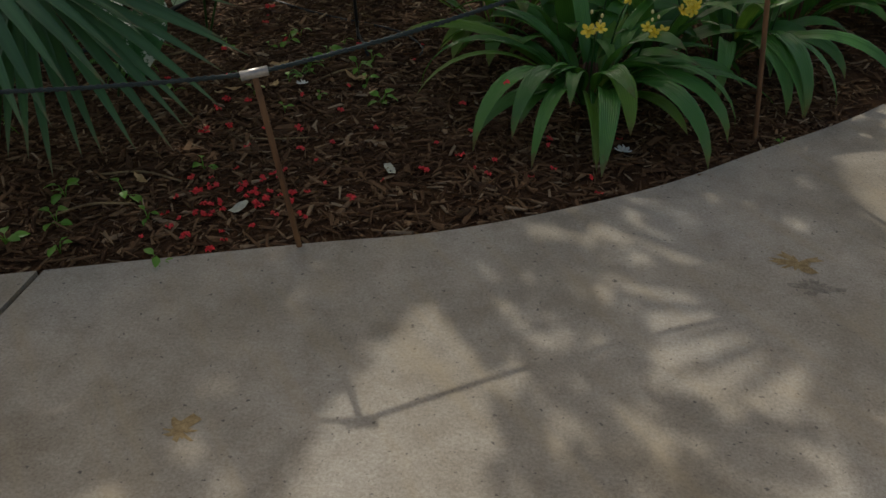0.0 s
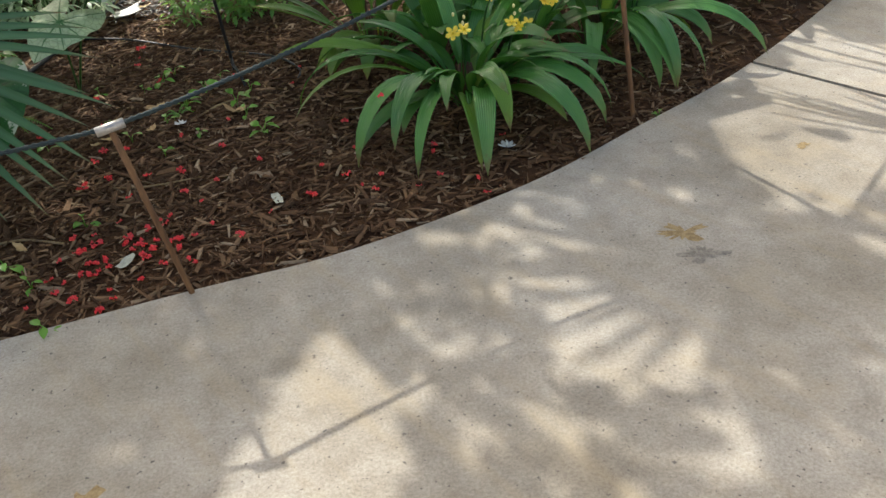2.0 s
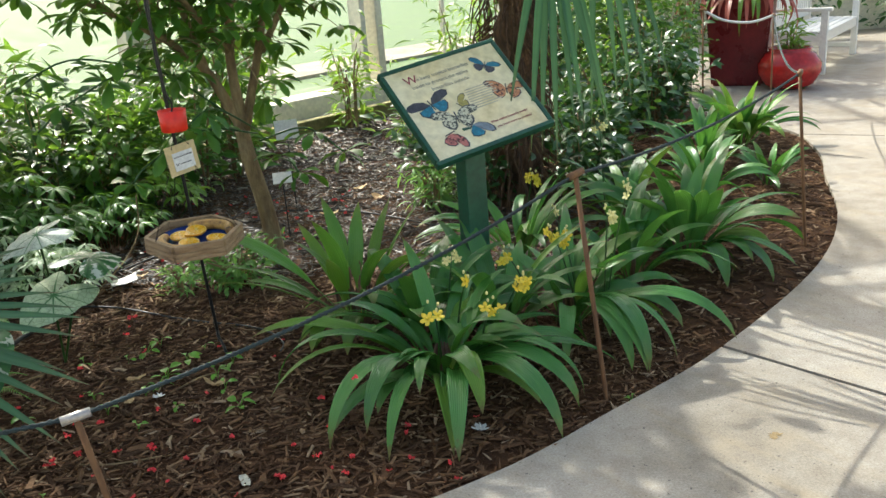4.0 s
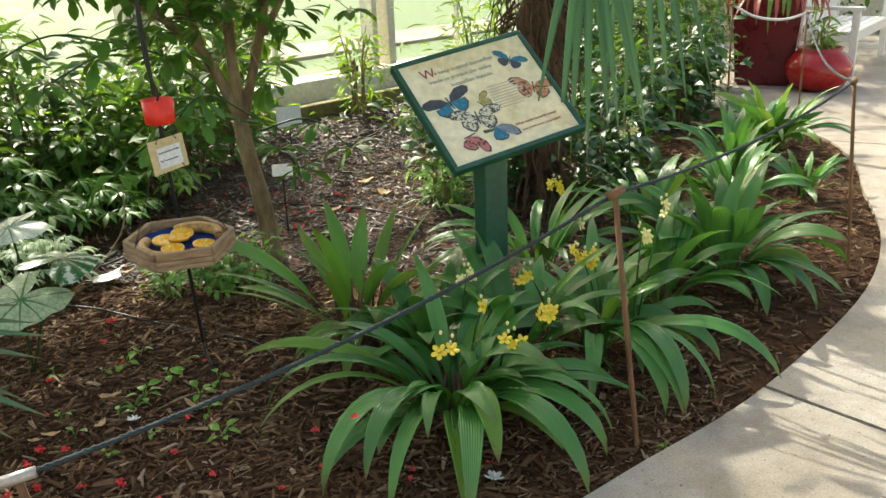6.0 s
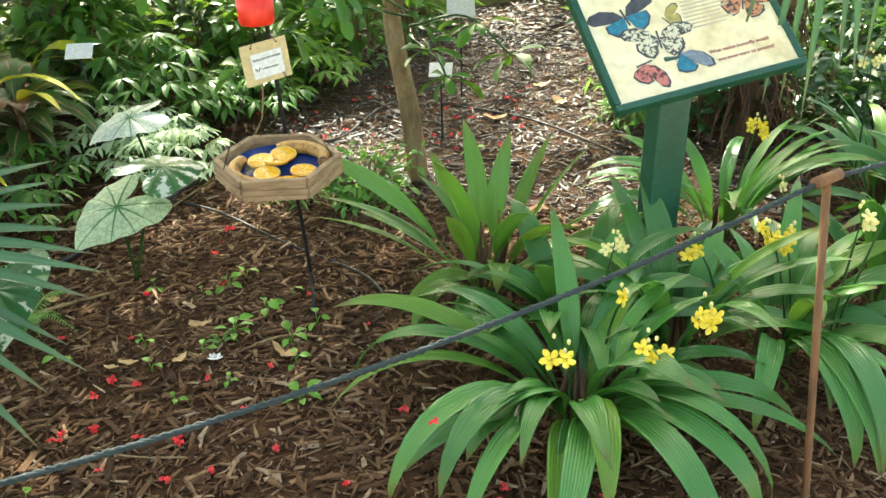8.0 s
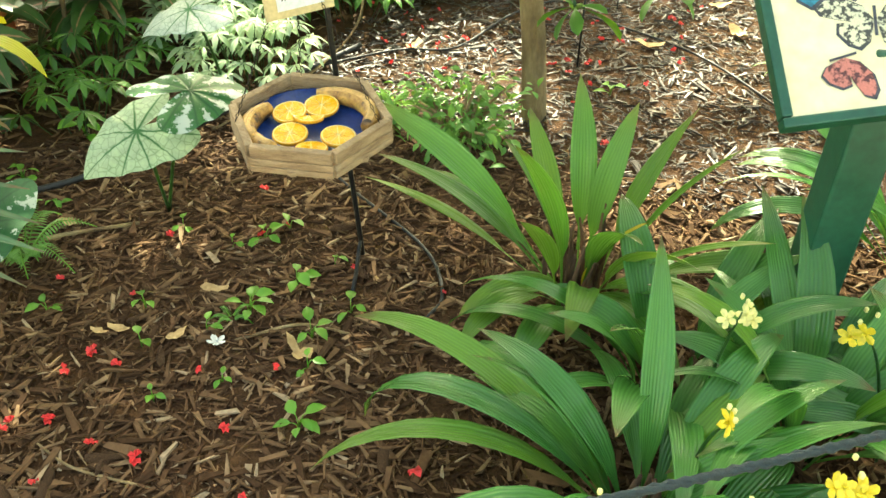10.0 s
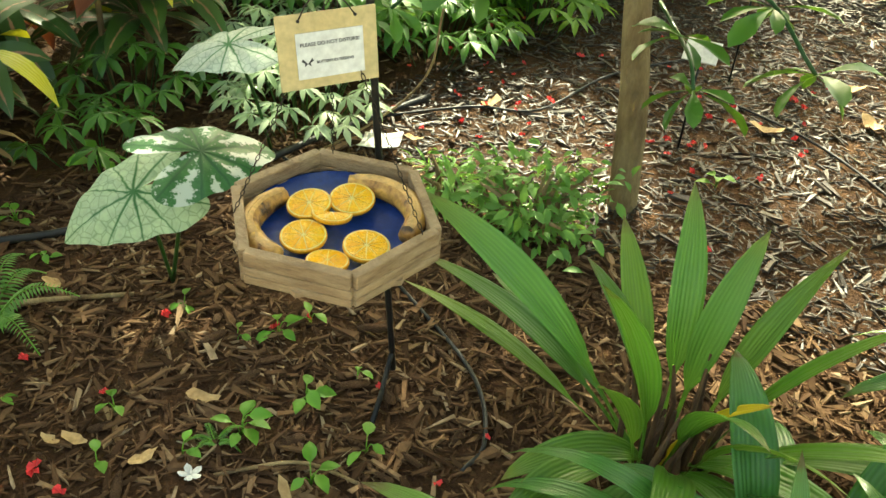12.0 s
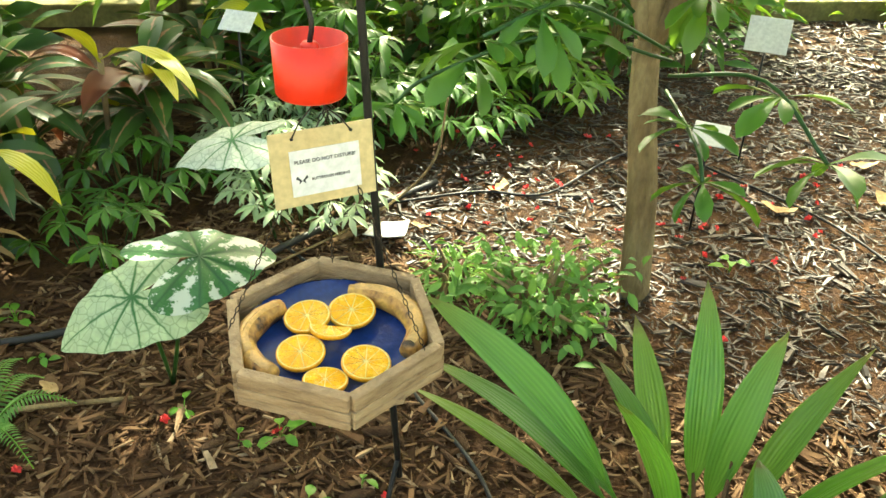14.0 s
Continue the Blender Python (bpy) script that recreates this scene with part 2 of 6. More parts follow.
M_TRUNK = speckled("brown_palm_fibre", [(0.3, (0.05, 0.026, 0.014)), (0.7, (0.2, 0.11, 0.055))], 30, 0.95, bumps=1.0, stretch=(1, 1, 0.2))
M_WOOD = speckled("weathered_cedar", [(0.25, (0.15, 0.085, 0.042)), (0.42, (0.34, 0.215, 0.11)), (0.6, (0.47, 0.32, 0.175)), (0.8, (0.55, 0.41, 0.25))], 16, 0.8, bumps=0.6, fine=7, stretch=(0.8, 0.8, 3.5))
M_GREEN = plain("green_painted_post", (0.013, 0.085, 0.049), 0.38, 0.0, 0.18, 12, 0.06)
M_BOARD = speckled("cream_sign_panel", [(0.3, (0.82, 0.68, 0.36)), (0.5, (0.88, 0.77, 0.47)), (0.75, (0.9, 0.82, 0.56))], 7, 0.35, bumps=0.0)
M_STAKE = speckled("rusty_steel_stake", [(0.3, (0.13, 0.062, 0.032)), (0.6, (0.26, 0.135, 0.06)), (0.8, (0.34, 0.2, 0.1))], 25, 0.75, 0.3, 0.3, stretch=(1, 1, 0.15))
M_CAP = plain("bare_metal_tube", (0.5, 0.46, 0.42), 0.45, 0.7)
M_ROPE = plain("dark_green_rope", (0.022, 0.037, 0.038), 0.8, 0.0, 0.4, 120, 0.3)
M_BLACK = plain("black_painted_iron", (0.012, 0.012, 0.012), 0.45, 0.2, 0.4)
M_TUBE = plain("black_drip_hose", (0.02, 0.02, 0.021), 0.55, 0.0, 0.4)
M_CHAIN = plain("dark_rusted_chain", (0.045, 0.033, 0.025), 0.5, 0.7, 0.3)
M_RED = plain("red_plastic", (0.82, 0.03, 0.01), 0.4, 0.0, 0.03, 8, 0.0)
M_PETAL = plain("fallen_red_petal", (0.85, 0.055, 0.06), 0.55, 0.0, 0.2)
M_WPETAL = plain("white_petal", (0.8, 0.79, 0.74), 0.6, 0.0, 0.1)
M_YFLOWER = plain("yellow_flower_petal", (0.85, 0.66, 0.05), 0.5, 0.0, 0.12)
M_PFLOWER = plain("pale_flower_petal", (0.82, 0.76, 0.3), 0.5, 0.0, 0.1)
M_CARD = plain("tan_card", (0.66, 0.52, 0.26), 0.5, 0.0, 0.08, 20, 0.0)
M_PAPER = plain("white_paper", (0.82, 0.82, 0.79), 0.5, 0.0, 0.04, 20, 0.0)
M_INK = plain("dark_ink", (0.05, 0.045, 0.05), 0.6, 0.0, 0.1, 20, 0.0)
M_GREYINK = plain("grey_ink", (0.36, 0.33, 0.27), 0.6, 0.0, 0.1, 20, 0.0)
M_PALEINK = plain("faded_grey_ink", (0.56, 0.5, 0.36), 0.6, 0.0, 0.1, 20, 0.0)
M_MAROON = plain("maroon_ink", (0.33, 0.03, 0.07), 0.6, 0.0, 0.1, 20, 0.0)
M_ORANGE = speckled("orange_flesh", [(0.3, (0.95, 0.4, 0.004)), (0.7, (1.0, 0.56, 0.015))], 60, 0.25, bumps=0.35)
M_PEEL = plain("orange_peel", (0.95, 0.42, 0.012), 0.4, 0.0, 0.1, 60, 0.3)
M_PITH = plain("orange_pith", (0.97, 0.74, 0.24), 0.5)
M_BANANA = speckled("ripe_banana", [(0.36, (0.06, 0.03, 0.014)), (0.46, (0.42, 0.2, 0.05)), (0.7, (0.8, 0.47, 0.11))], 26, 0.5)
M_BLUE = plain("blue_plastic_plate", (0.012, 0.045, 0.21), 0.22, 0.0, 0.15)
M_CREAM = plain("cream_window_paint", (0.74, 0.69, 0.56), 0.5, 0.0, 0.06, 6)
M_GRATE = plain("grey_metal_grille", (0.4, 0.4, 0.38), 0.45, 0.5)
M_WHITE = plain("white_bench_paint", (0.82, 0.81, 0.76), 0.45, 0.0, 0.05)
M_POT = plain("glazed_red_pot", (0.42, 0.018, 0.016), 0.15, 0.0, 0.25, 8, 0.03)
M_POT_DK = plain("dark_red_planter", (0.16, 0.012, 0.016), 0.3, 0.0, 0.2, 8)
M_TIMBER = speckled("mossy_edging_timber", [(0.3, (0.15, 0.13, 0.04)), (0.7, (0.3, 0.26, 0.1))], 12, 0.9)
M_DRY = speckled("dry_leaf", [(0.3, (0.42, 0.24, 0.09)), (0.7, (0.66, 0.46, 0.22))], 25, 0.7)
M_PALELEAF = plain("grey_dry_leaf", (0.5, 0.49, 0.38), 0.7, 0.0, 0.2)
M_DRYLEAF = leaf_mat("dried_leaf_blade", (0.3, 0.18, 0.07), (0.5, 0.34, 0.16), 0.7, (0.5, 0.3, 0.1), 0.15)
M_SPROUT = leaf_mat("sprout_leaf", (0.06, 0.23, 0.015), (0.13, 0.36, 0.035), 0.4, (0.4, 0.6, 0.07), 0.3, ribs=6.28, rib=0.15)
M_HERB = leaf_mat("soft_herb_leaf", (0.065, 0.22, 0.04), (0.18, 0.4, 0.085), 0.5, (0.3, 0.5, 0.08), 0.35, ribs=6.28, rib=0.12, island=True)
M_STAIN = speckled("dried_dropping", [(0.35, (0.27, 0.18, 0.07)), (0.7, (0.45, 0.33, 0.17))], 60, 0.9, bumps=0.4)
M_STAIN_G = speckled("grey_smudge", [(0.35, (0.19, 0.165, 0.13)), (0.7, (0.36, 0.32, 0.26))], 60, 0.9)
M_STONE = plain("pale_stone", (0.75, 0.74, 0.7), 0.6, 0.0, 0.1, 15, 0.3)
M_GLASS, gnt, gb = mat("window_glass", 0.02)
gb.inputs["Transmission Weight"].default_value, gb.inputs["Base Color"].default_value = 1.0, (0.95, 0.98, 0.96, 1)
gb.inputs["IOR"].default_value = 1.02
M_CAL_A = caladium_mat("pale_green_caladium", (0.56, 0.72, 0.43), (0.035, 0.17, 0.035), (0.16, 0.42, 0.07))
M_CAL_B = caladium_mat("white_blotched_caladium", (0.05, 0.19, 0.05), (0.02, 0.1, 0.03), (0.045, 0.2, 0.035), (0.6, 0.68, 0.58), 0.075)
M_CAL_D = caladium_mat("white_green_veined_caladium", (0.68, 0.76, 0.63), (0.05, 0.2, 0.06), (0.3, 0.46, 0.25))
M_CAL_C = caladium_mat("white_flecked_caladium", (0.035, 0.15, 0.04), (0.02, 0.09, 0.025), (0.035, 0.16, 0.03), (0.5, 0.58, 0.48), 0.13)


# ---- building helpers ----
def link_mesh(name, verts, faces, material, parent=None, label="", smooth=False, uvs=None):
    me = bpy.data.meshes.new(name)
    me.from_pydata([tuple(v) for v in verts], [], [tuple(f) for f in faces])
    if uvs is not None:
        layer = me.uv_layers.new(name="UVMap")
        idx = np.empty(len(me.loops), dtype=np.int32)
        me.loops.foreach_get("vertex_index", idx)
        layer.data.foreach_set("uv", np.asarray(uvs, dtype=np.float32)[idx].ravel())
    if smooth:
        me.shade_smooth()
    me.materials.append(material)
    ob = new(name, me)
    if parent:
        ob.parent = parent
    if label:
        ob["label"] = label
    return ob


def part(name, bm, material, parent=None, label="", smooth=False):
    me = bpy.data.meshes.new(name)
    bm.to_mesh(me)
    bm.free()
    if smooth:
        me.shade_smooth()
    me.materials.append(material)
    ob = new(name, me)
    if parent:
        ob.parent = parent
    if label:
        ob["label"] = label
    return ob


def thing(name, place, label, category, group="", kind="", turn=0.0):
    ob = new(name)
    ob.empty_display_size = 0.05
    ob.matrix_basis = pose(*place, 0, 0, turn)
    return tagged(ob, label, category, group, kind)


def box(sx, sy, sz, m=None, bevel=0.0):
    bm = bmesh.new()
    bmesh.ops.create_cube(bm, size=1.0, matrix=Matrix.Diagonal((sx, sy, sz, 1)))
    if bevel:
        bmesh.ops.bevel(bm, geom=bm.edges[:], offset=bevel, segments=2, affect="EDGES", profile=0.5)
    if m is not None:
        bmesh.ops.transform(bm, matrix=m, verts=bm.verts)
    return bm


def boxes(items, bevel=0.0):
    out = bmesh.new()
    for (sx, sy, sz), m in items:
        b = box(sx, sy, sz, m, bevel)
        me = bpy.data.meshes.new("tmp")
        b.to_mesh(me)
        b.free()
        out.from_mesh(me)
        bpy.data.meshes.remove(me)
    return out


def tube_data(points, radii, sides=8, cap=True):
    pts = [Vector(p) for p in points]
    if isinstance(radii, (int, float)):
        radii = [radii] * len(pts)
    verts, faces = [], []
    side = None
    for i, p in enumerate(pts):
        d = (pts[min(i + 1, len(pts) - 1)] - pts[max(i - 1, 0)]).normalized()
        if side is None:
            side = d.orthogonal().normalized()
        side = (side - d * side.dot(d)).normalized()
        up = d.cross(side)
        for k in range(sides):
            a = 2 * math.pi * k / sides
            verts.append(p + radii[i] * (math.cos(a) * side + math.sin(a) * up))
    for i in range(len(pts) - 1):
        for k in range(sides):
            faces.append((i * sides + k, i * sides + (k + 1) % sides, (i + 1) * sides + (k + 1) % sides, (i + 1) * sides + k))
    if cap:
        faces.append(tuple(range(sides - 1, -1, -1)))
        faces.append(tuple(range((len(pts) - 1) * sides, len(pts) * sides)))
    return verts, faces


def tube(name, points, radii, material, parent=None, label="", sides=8):
    v, f = tube_data(points, radii, sides)
    return link_mesh(name, v, f, material, parent, label, True)


def join_data(chunks):
    verts, faces = [], []
    for v, f in chunks:
        o = len(verts)
        verts += list(v)
        faces += [tuple(i + o for i in q) for q in f]
    return verts, faces


def spline(pts, n=8):
    """Catmull-Rom through the points."""
    P = [Vector(p) for p in pts]
    P = [2 * P[0] - P[1]] + P + [2 * P[-1] - P[-2]]
    out = []
    for i in range(1, len(P) - 2):
        for k in range(n):
            t = k / n
            a, b, c, d = P[i - 1:i + 3]
            out.append(0.5 * (2 * b + (c - a) * t + (2 * a - 5 * b + 4 * c - d) * t * t + (3 * b - a - 3 * c + d) * t ** 3))
    return out + [P[-2]]


def lathe(profile, sides=24):
    verts, faces = [], []
    for r, z in profile:
        for k in range(sides):
            a = 2 * math.pi * k / sides
            verts.append((r * math.cos(a), r * math.sin(a), z))
    for i in range(len(profile) - 1):
        for k in range(sides):
            faces.append((i * sides + k, i * sides + (k + 1) % sides, (i + 1) * sides + (k + 1) % sides, (i + 1) * sides + k))
    return verts, faces


def strap_data(length, width, rise, bend, rng, pleats=6, fold=0.22, seg=13, petiole=0.16, sway=0.1, curl=1.35):
    """An arching pleated strap leaf along +x: rise and bend in degrees, with UV across and along."""
    verts, uvs = [], []
    x = z = y = 0.0
    cols = pleats + 1
    yaw, dy = rng.uniform(-1, 1) * sway, rng.uniform(-1, 1) * sway
    tw, ph, wavy = rng.uniform(-0.75, 0.75), rng.uniform(0, 6.28), rng.uniform(0.0, 0.07)
    for i in range(seg + 1):
        s = i / seg
        a = radians(rise - bend * s ** curl)
        h = yaw + dy * s * 2
        fx, fy, fz = math.cos(a) * math.cos(h), math.cos(a) * math.sin(h), math.sin(a)
        if i:
            x, y, z = x + fx * length / seg, y + fy * length / seg, z + fz * length / seg
        fwd = Vector((fx, fy, fz))
        lat = Vector((-math.sin(h), math.cos(h), 0))
        nor = fwd.cross(lat)
        roll = tw * s
        lat, nor = lat * math.cos(roll) + nor * math.sin(roll), nor * math.cos(roll) - lat * math.sin(roll)
        u = max(0.0, (s - petiole) / (1 - petiole))
        w = width * max(0.14 * (1 - s) + 0.012, (math.sin(math.pi * min(1, u ** 0.88)) ** 0.68) * (1 - 0.2 * u ** 3)) if u < 1 else width * 0.01
        for j in range(cols):
            t = 2 * j / (cols - 1) - 1
            lift = fold * abs(t) * (1 - 0.75 * s) + (0.03 if j % 2 else -0.03) + wavy * t * math.sin(5.5 * s + ph)
            p = Vector((x, y, z)) + lat * (t * w / 2) + nor * (lift * w)
            verts.append(p)
            uvs.append((j / (cols - 1), s))
    faces = [(i * cols + j, i * cols + j + 1, (i + 1) * cols + j + 1, (i + 1) * cols + j) for i in range(seg) for j in range(cols - 1)]
    return verts, faces, uvs


def strap_leaf(parent, az, length, width, rise, bend, material, rng, base=(0, 0, 0), label="", sway=0.2, **kw):
    v, f, uv = strap_data(length, width, rise, bend, rng, sway=sway, **kw)
    m = pose(*base, 0, 0, az)
    return link_mesh("leaf", [m @ p for p in v], f, material, parent, label, True, uv)


def small_leaf(kind="oval"):
    """A folded little leaf, 1 long, along +x: rows of (station, half width)."""
    prof = {"oval": [(0, 0.01), (0.12, 0.03), (0.3, 0.17), (0.55, 0.21), (0.8, 0.13), (1, 0.0)],
            "spatula": [(0, 0.012), (0.2, 0.03), (0.45, 0.1), (0.7, 0.165), (0.9, 0.12), (1, 0.0)],
            "palm": [(0, 0.012), (0.2, 0.06), (0.5, 0.15), (0.8, 0.095), (1, 0.0)],
            "lance": [(0, 0.01), (0.15, 0.05), (0.4, 0.105), (0.7, 0.07), (1, 0.0)]}[kind]
    verts, uvs, faces = [], [], []
    for s, w in prof:
        z = 0.1 * math.sin(s * 2.2) - 0.22 * s * s
        for t in (-1, 0, 1):
            verts.append((s, t * w, z + abs(t) * w * 0.35))
            uvs.append((t * 0.5 + 0.5, s))
    for i in range(len(prof) - 1):
        for j in range(2):
            faces.append((i * 3 + j, i * 3 + j + 1, i * 3 + j + 4, i * 3 + j + 3))
    return np.array(verts), faces, uvs


def scatter(name, kind, mats, material, parent=None, label=""):
    """One mesh of many small leaves, each at one of the matrices."""
    v, f, uv = small_leaf(kind)
    n = len(v)
    hom = np.c_[v, np.ones(n)]
    allv = np.concatenate([(hom @ np.array(m).T)[:, :3] for m in mats])
    F = np.array(f)
    allf = (F[None] + (np.arange(len(mats)) * n)[:, None, None]).reshape(-1, 4)
    return link_mesh(name, allv.tolist(), allf.tolist(), material, parent, label, True, np.tile(np.array(uv), (len(mats), 1)))


def aim(p, d, size, rng, roll=0.6):
    """A matrix that lays a leaf's x axis along d at p, its face roughly up."""
    d = Vector(d).normalized()
    side = Vector((0, 0, 1)).cross(d)
    side = side.normalized() if side.length > 1e-3 else Vector((0, 1, 0))
    up = d.cross(side)
    a = rng.uniform(-roll, roll)
    side, up = side * math.cos(a) + up * math.sin(a), up * math.cos(a) - side * math.sin(a)
    m = Matrix((d, side, up)).transposed().to_4x4()
    return Matrix.Translation(p) @ m @ Matrix.Diagonal((size, size, size, 1))


# ---- ground ----
EDGE = spline([(-9, 0.6, 0), (-3, 1.0, 0), (-1.7, 1.24, 0), (-0.99, 1.455, 0), (-0.24, 1.685, 0), (0.2, 1.815, 0), (0.73, 2.085, 0), (1.13, 2.385, 0), (1.64, 2.8, 0),
               (2.33, 3.555, 0), (2.76, 4.28, 0), (3.05, 5.09, 0), (3.26, 5.65, 0), (3.38, 6.3, 0), (3.3, 6.7, 0), (3.14, 7.05, 0), (3.02, 7.5, 0), (3.02, 8.0, 0),
               (3.2, 8.6, 0), (3.3, 9.3, 0), (3.3, 10.4, 0), (3.1, 13.0, 0)], 8)
EDGE = [(p.x, p.y) for p in EDGE]


def nearest_edge(q):
    return min(range(len(EDGE)), key=lambda i: (EDGE[i][0] - q[0]) ** 2 + (EDGE[i][1] - q[1]) ** 2)


ground = link_mesh("ground", [(-3000, -3000, -0.16), (3000, -3000, -0.16), (3000, 3000, -0.16), (-3000, 3000, -0.16)], [(0, 1, 2, 3)], M_LAWN)
tagged(ground, "pale green sunlit lawn outside the glasshouse", "ground", kind="structure")

path = thing("path", (0, 0, 0), "buff broom-finished concrete garden path in curved slabs", "path", kind="structure")
J1, J2, J3 = nearest_edge((-0.885, 1.485)), nearest_edge((1.635, 2.795)), nearest_edge((3.38, 6.28))
SLABS = [(EDGE[:J1 + 1], [(-0.95, 0.5), (-1.15, -3.2), (-9, -3.2)]),
         (EDGE[J1:J2 + 1], [(6.81, -2.96), (7.03, -3.2), (-1.14, -3.2), (-0.938, 0.5)]),
         (EDGE[J2:J3 + 1], [(9.0, 3.47), (9.0, -3.2), (7.06, -3.2), (6.835, -2.955)]),
         (EDGE[J3:], [(9.0, 13.0), (9.0, 3.49)])]
for k, (inner, outer) in enumerate(SLABS):
    loop = [Vector((*p, 0)) for p in inner] + [Vector((*p, 0)) for p in outer]
    if k > 0:
        loop[0] += (loop[1] - loop[0]).normalized() * 0.019
    bm = bmesh.new()
    f = bm.faces.new([bm.verts.new(p) for p in loop])
    f.normal_update()
    if f.normal.z < 0:
        f.normal_flip()
    ext = bmesh.ops.extrude_face_region(bm, geom=[f])
    for v in ext["geom"]:
        if isinstance(v, bmesh.types.BMVert):
            v.co.z -= 0.12
    bmesh.ops.recalc_face_normals(bm, faces=bm.faces)
    bmesh.ops.triangulate(bm, faces=[q for q in bm.faces if len(q.verts) > 4])
    part("slab", bm, M_CONC, path)


def inside_bed(x, y):
    hit = False
    poly = EDGE + [(-9, 13)]
    j = len(poly) - 1
    for i in range(len(poly)):
        (xi, yi), (xj, yj) = poly[i], poly[j]
        if (yi > y) != (yj > y) and x < (xj - xi) * (y - yi) / (yj - yi) + xi:
            hit = not hit
        j = i
    return hit


EDGE_NP = np.array(EDGE)


def bed_z(x, y):
    d = math.sqrt(((EDGE_NP - (x, y)) ** 2).sum(1).min())
    return -0.028 * math.exp(-d / 0.08) + 0.012 * noise.noise((x * 2.2, y * 2.2, 0)) + 0.006 * noise.noise((x * 9, y * 9, 3))


# the wall line of the windows: P0 on the edging, D along it, N to the outside
P0, D, N = Vector((-0.65, 7.8, 0)), Vector((0.697, 0.717, 0)), Vector((-0.717, 0.697, 0))
xs, ys = np.arange(-6.5, 3.6, 0.09), np.arange(0.5, 11.5, 0.09)
idx, verts, faces = {}, [], []


def gv(i, j):
    if (i, j) not in idx:
        idx[(i, j)] = len(verts)
        x, y = float(xs[i]), float(ys[j])
        verts.append((x, y, bed_z(x, y) - 0.006))
    return idx[(i, j)]


for i in range(len(xs) - 1):
    for j in range(len(ys) - 1):
        x, y = float(xs[i]) + 0.045, float(ys[j]) + 0.045
        if (Vector((x, y, 0)) - P0).dot(N) > 0.1:
            continue
        if inside_bed(x, y) or any(inside_bed(x + a, y + b) for a, b in ((0.07, 0), (-0.07, 0), (0, 0.07), (0, -0.07))):
            faces.append((gv(i, j), gv(i + 1, j), gv(i + 1, j + 1), gv(i, j + 1)))
bed = link_mesh("planting_bed", verts, faces, M_SOIL, None, "", True)
tagged(bed, "dark brown bark-mulched planting bed beside the path", "planting bed", kind="structure")

rng = np.random.default_rng(7)
CH_V = np.array([(-.5, -.5, 0), (.5, -.32, 0), (.5, .38, 0), (-.5, .5, 0), (-.42, -.4, 1), (.4, -.28, 1), (.46, .3, .8), (-.45, .4, .9)])
CH_F = np.array([(0, 3, 2, 1), (4, 5, 6, 7), (0, 1, 5, 4), (1, 2, 6, 5), (2, 3, 7, 6), (3, 0, 4, 7)])


def chips(n, region, seed, smin, smax):
    r = np.random.default_rng(seed)
    (x0, x1), (y0, y1) = region
    out, k = [], 0
    while len(out) < n and k < n * 4:
        k += 1
        x, y = r.uniform(x0, x1), r.uniform(y0, y1)
        if not inside_bed(x, y) or (Vector((x, y, 0)) - P0).dot(N) > 0:
            continue
        L = r.uniform(smin, smax) * (1.5 if r.random() < 0.1 else 1)
        m = pose(x, y, bed_z(x, y) + r.uniform(-0.004, 0.006), r.normal(0, 11), r.normal(0, 9), r.uniform(0, 360)) @ Matrix.Diagonal((L, L * r.uniform(0.08, 0.3), L * r.uniform(0.05, 0.12), 1))
        shape = CH_V + r.uniform(-0.16, 0.16, (8, 3)) * (1, 1, 0.5)
        shape[[1, 2, 5, 6], 1] *= r.uniform(0.15, 1.0)
        shape[:, 1] += r.uniform(-0.5, 0.5) * np.abs(shape[:, 0])
        out.append((np.c_[shape, np.ones(8)] @ np.array(m).T)[:, :3])
    allf = (CH_F[None] + (np.arange(len(out)) * 8)[:, None, None]).reshape(-1, 4)
    return np.concatenate(out), allf


for sets, m, words in (([((-1.6, 1.5), (1.4, 4.0), 17000, 0.022, 0.062), ((-1.6, 1.5), (1.4, 4.0), 9000, 0.008, 0.026), ((1.2, 3.4), (2.4, 6.9), 9000, 0.022, 0.06), ((-2.6, -1.4), (1.8, 5.0), 3000, 0.03, 0.07)], M_CHIP, "shredded dark brown bark chips covering the bed"),
                       ([((-1.3, 1.6), (3.9, 6.9), 10000, 0.02, 0.06), ((-1.3, 1.0), (3.9, 6.2), 9000, 0.008, 0.028), ((-2.5, 2.4), (6.5, 9.0), 5000, 0.04, 0.09)], M_CHIP_SHADE, "bark chips at the back of the bed, toned darker for shade")):
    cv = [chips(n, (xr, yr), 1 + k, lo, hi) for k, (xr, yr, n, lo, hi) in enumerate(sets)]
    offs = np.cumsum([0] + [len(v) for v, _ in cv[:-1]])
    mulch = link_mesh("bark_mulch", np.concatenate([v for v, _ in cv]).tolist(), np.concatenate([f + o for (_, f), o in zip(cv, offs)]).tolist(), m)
    tagged(mulch, words, "mulch", kind="stuff")

# ---- glasshouse: window wall, roof frame, far walls ----
def along(t, off, z):
    p = P0 + D * t + N * off
    return (p.x, p.y, z)


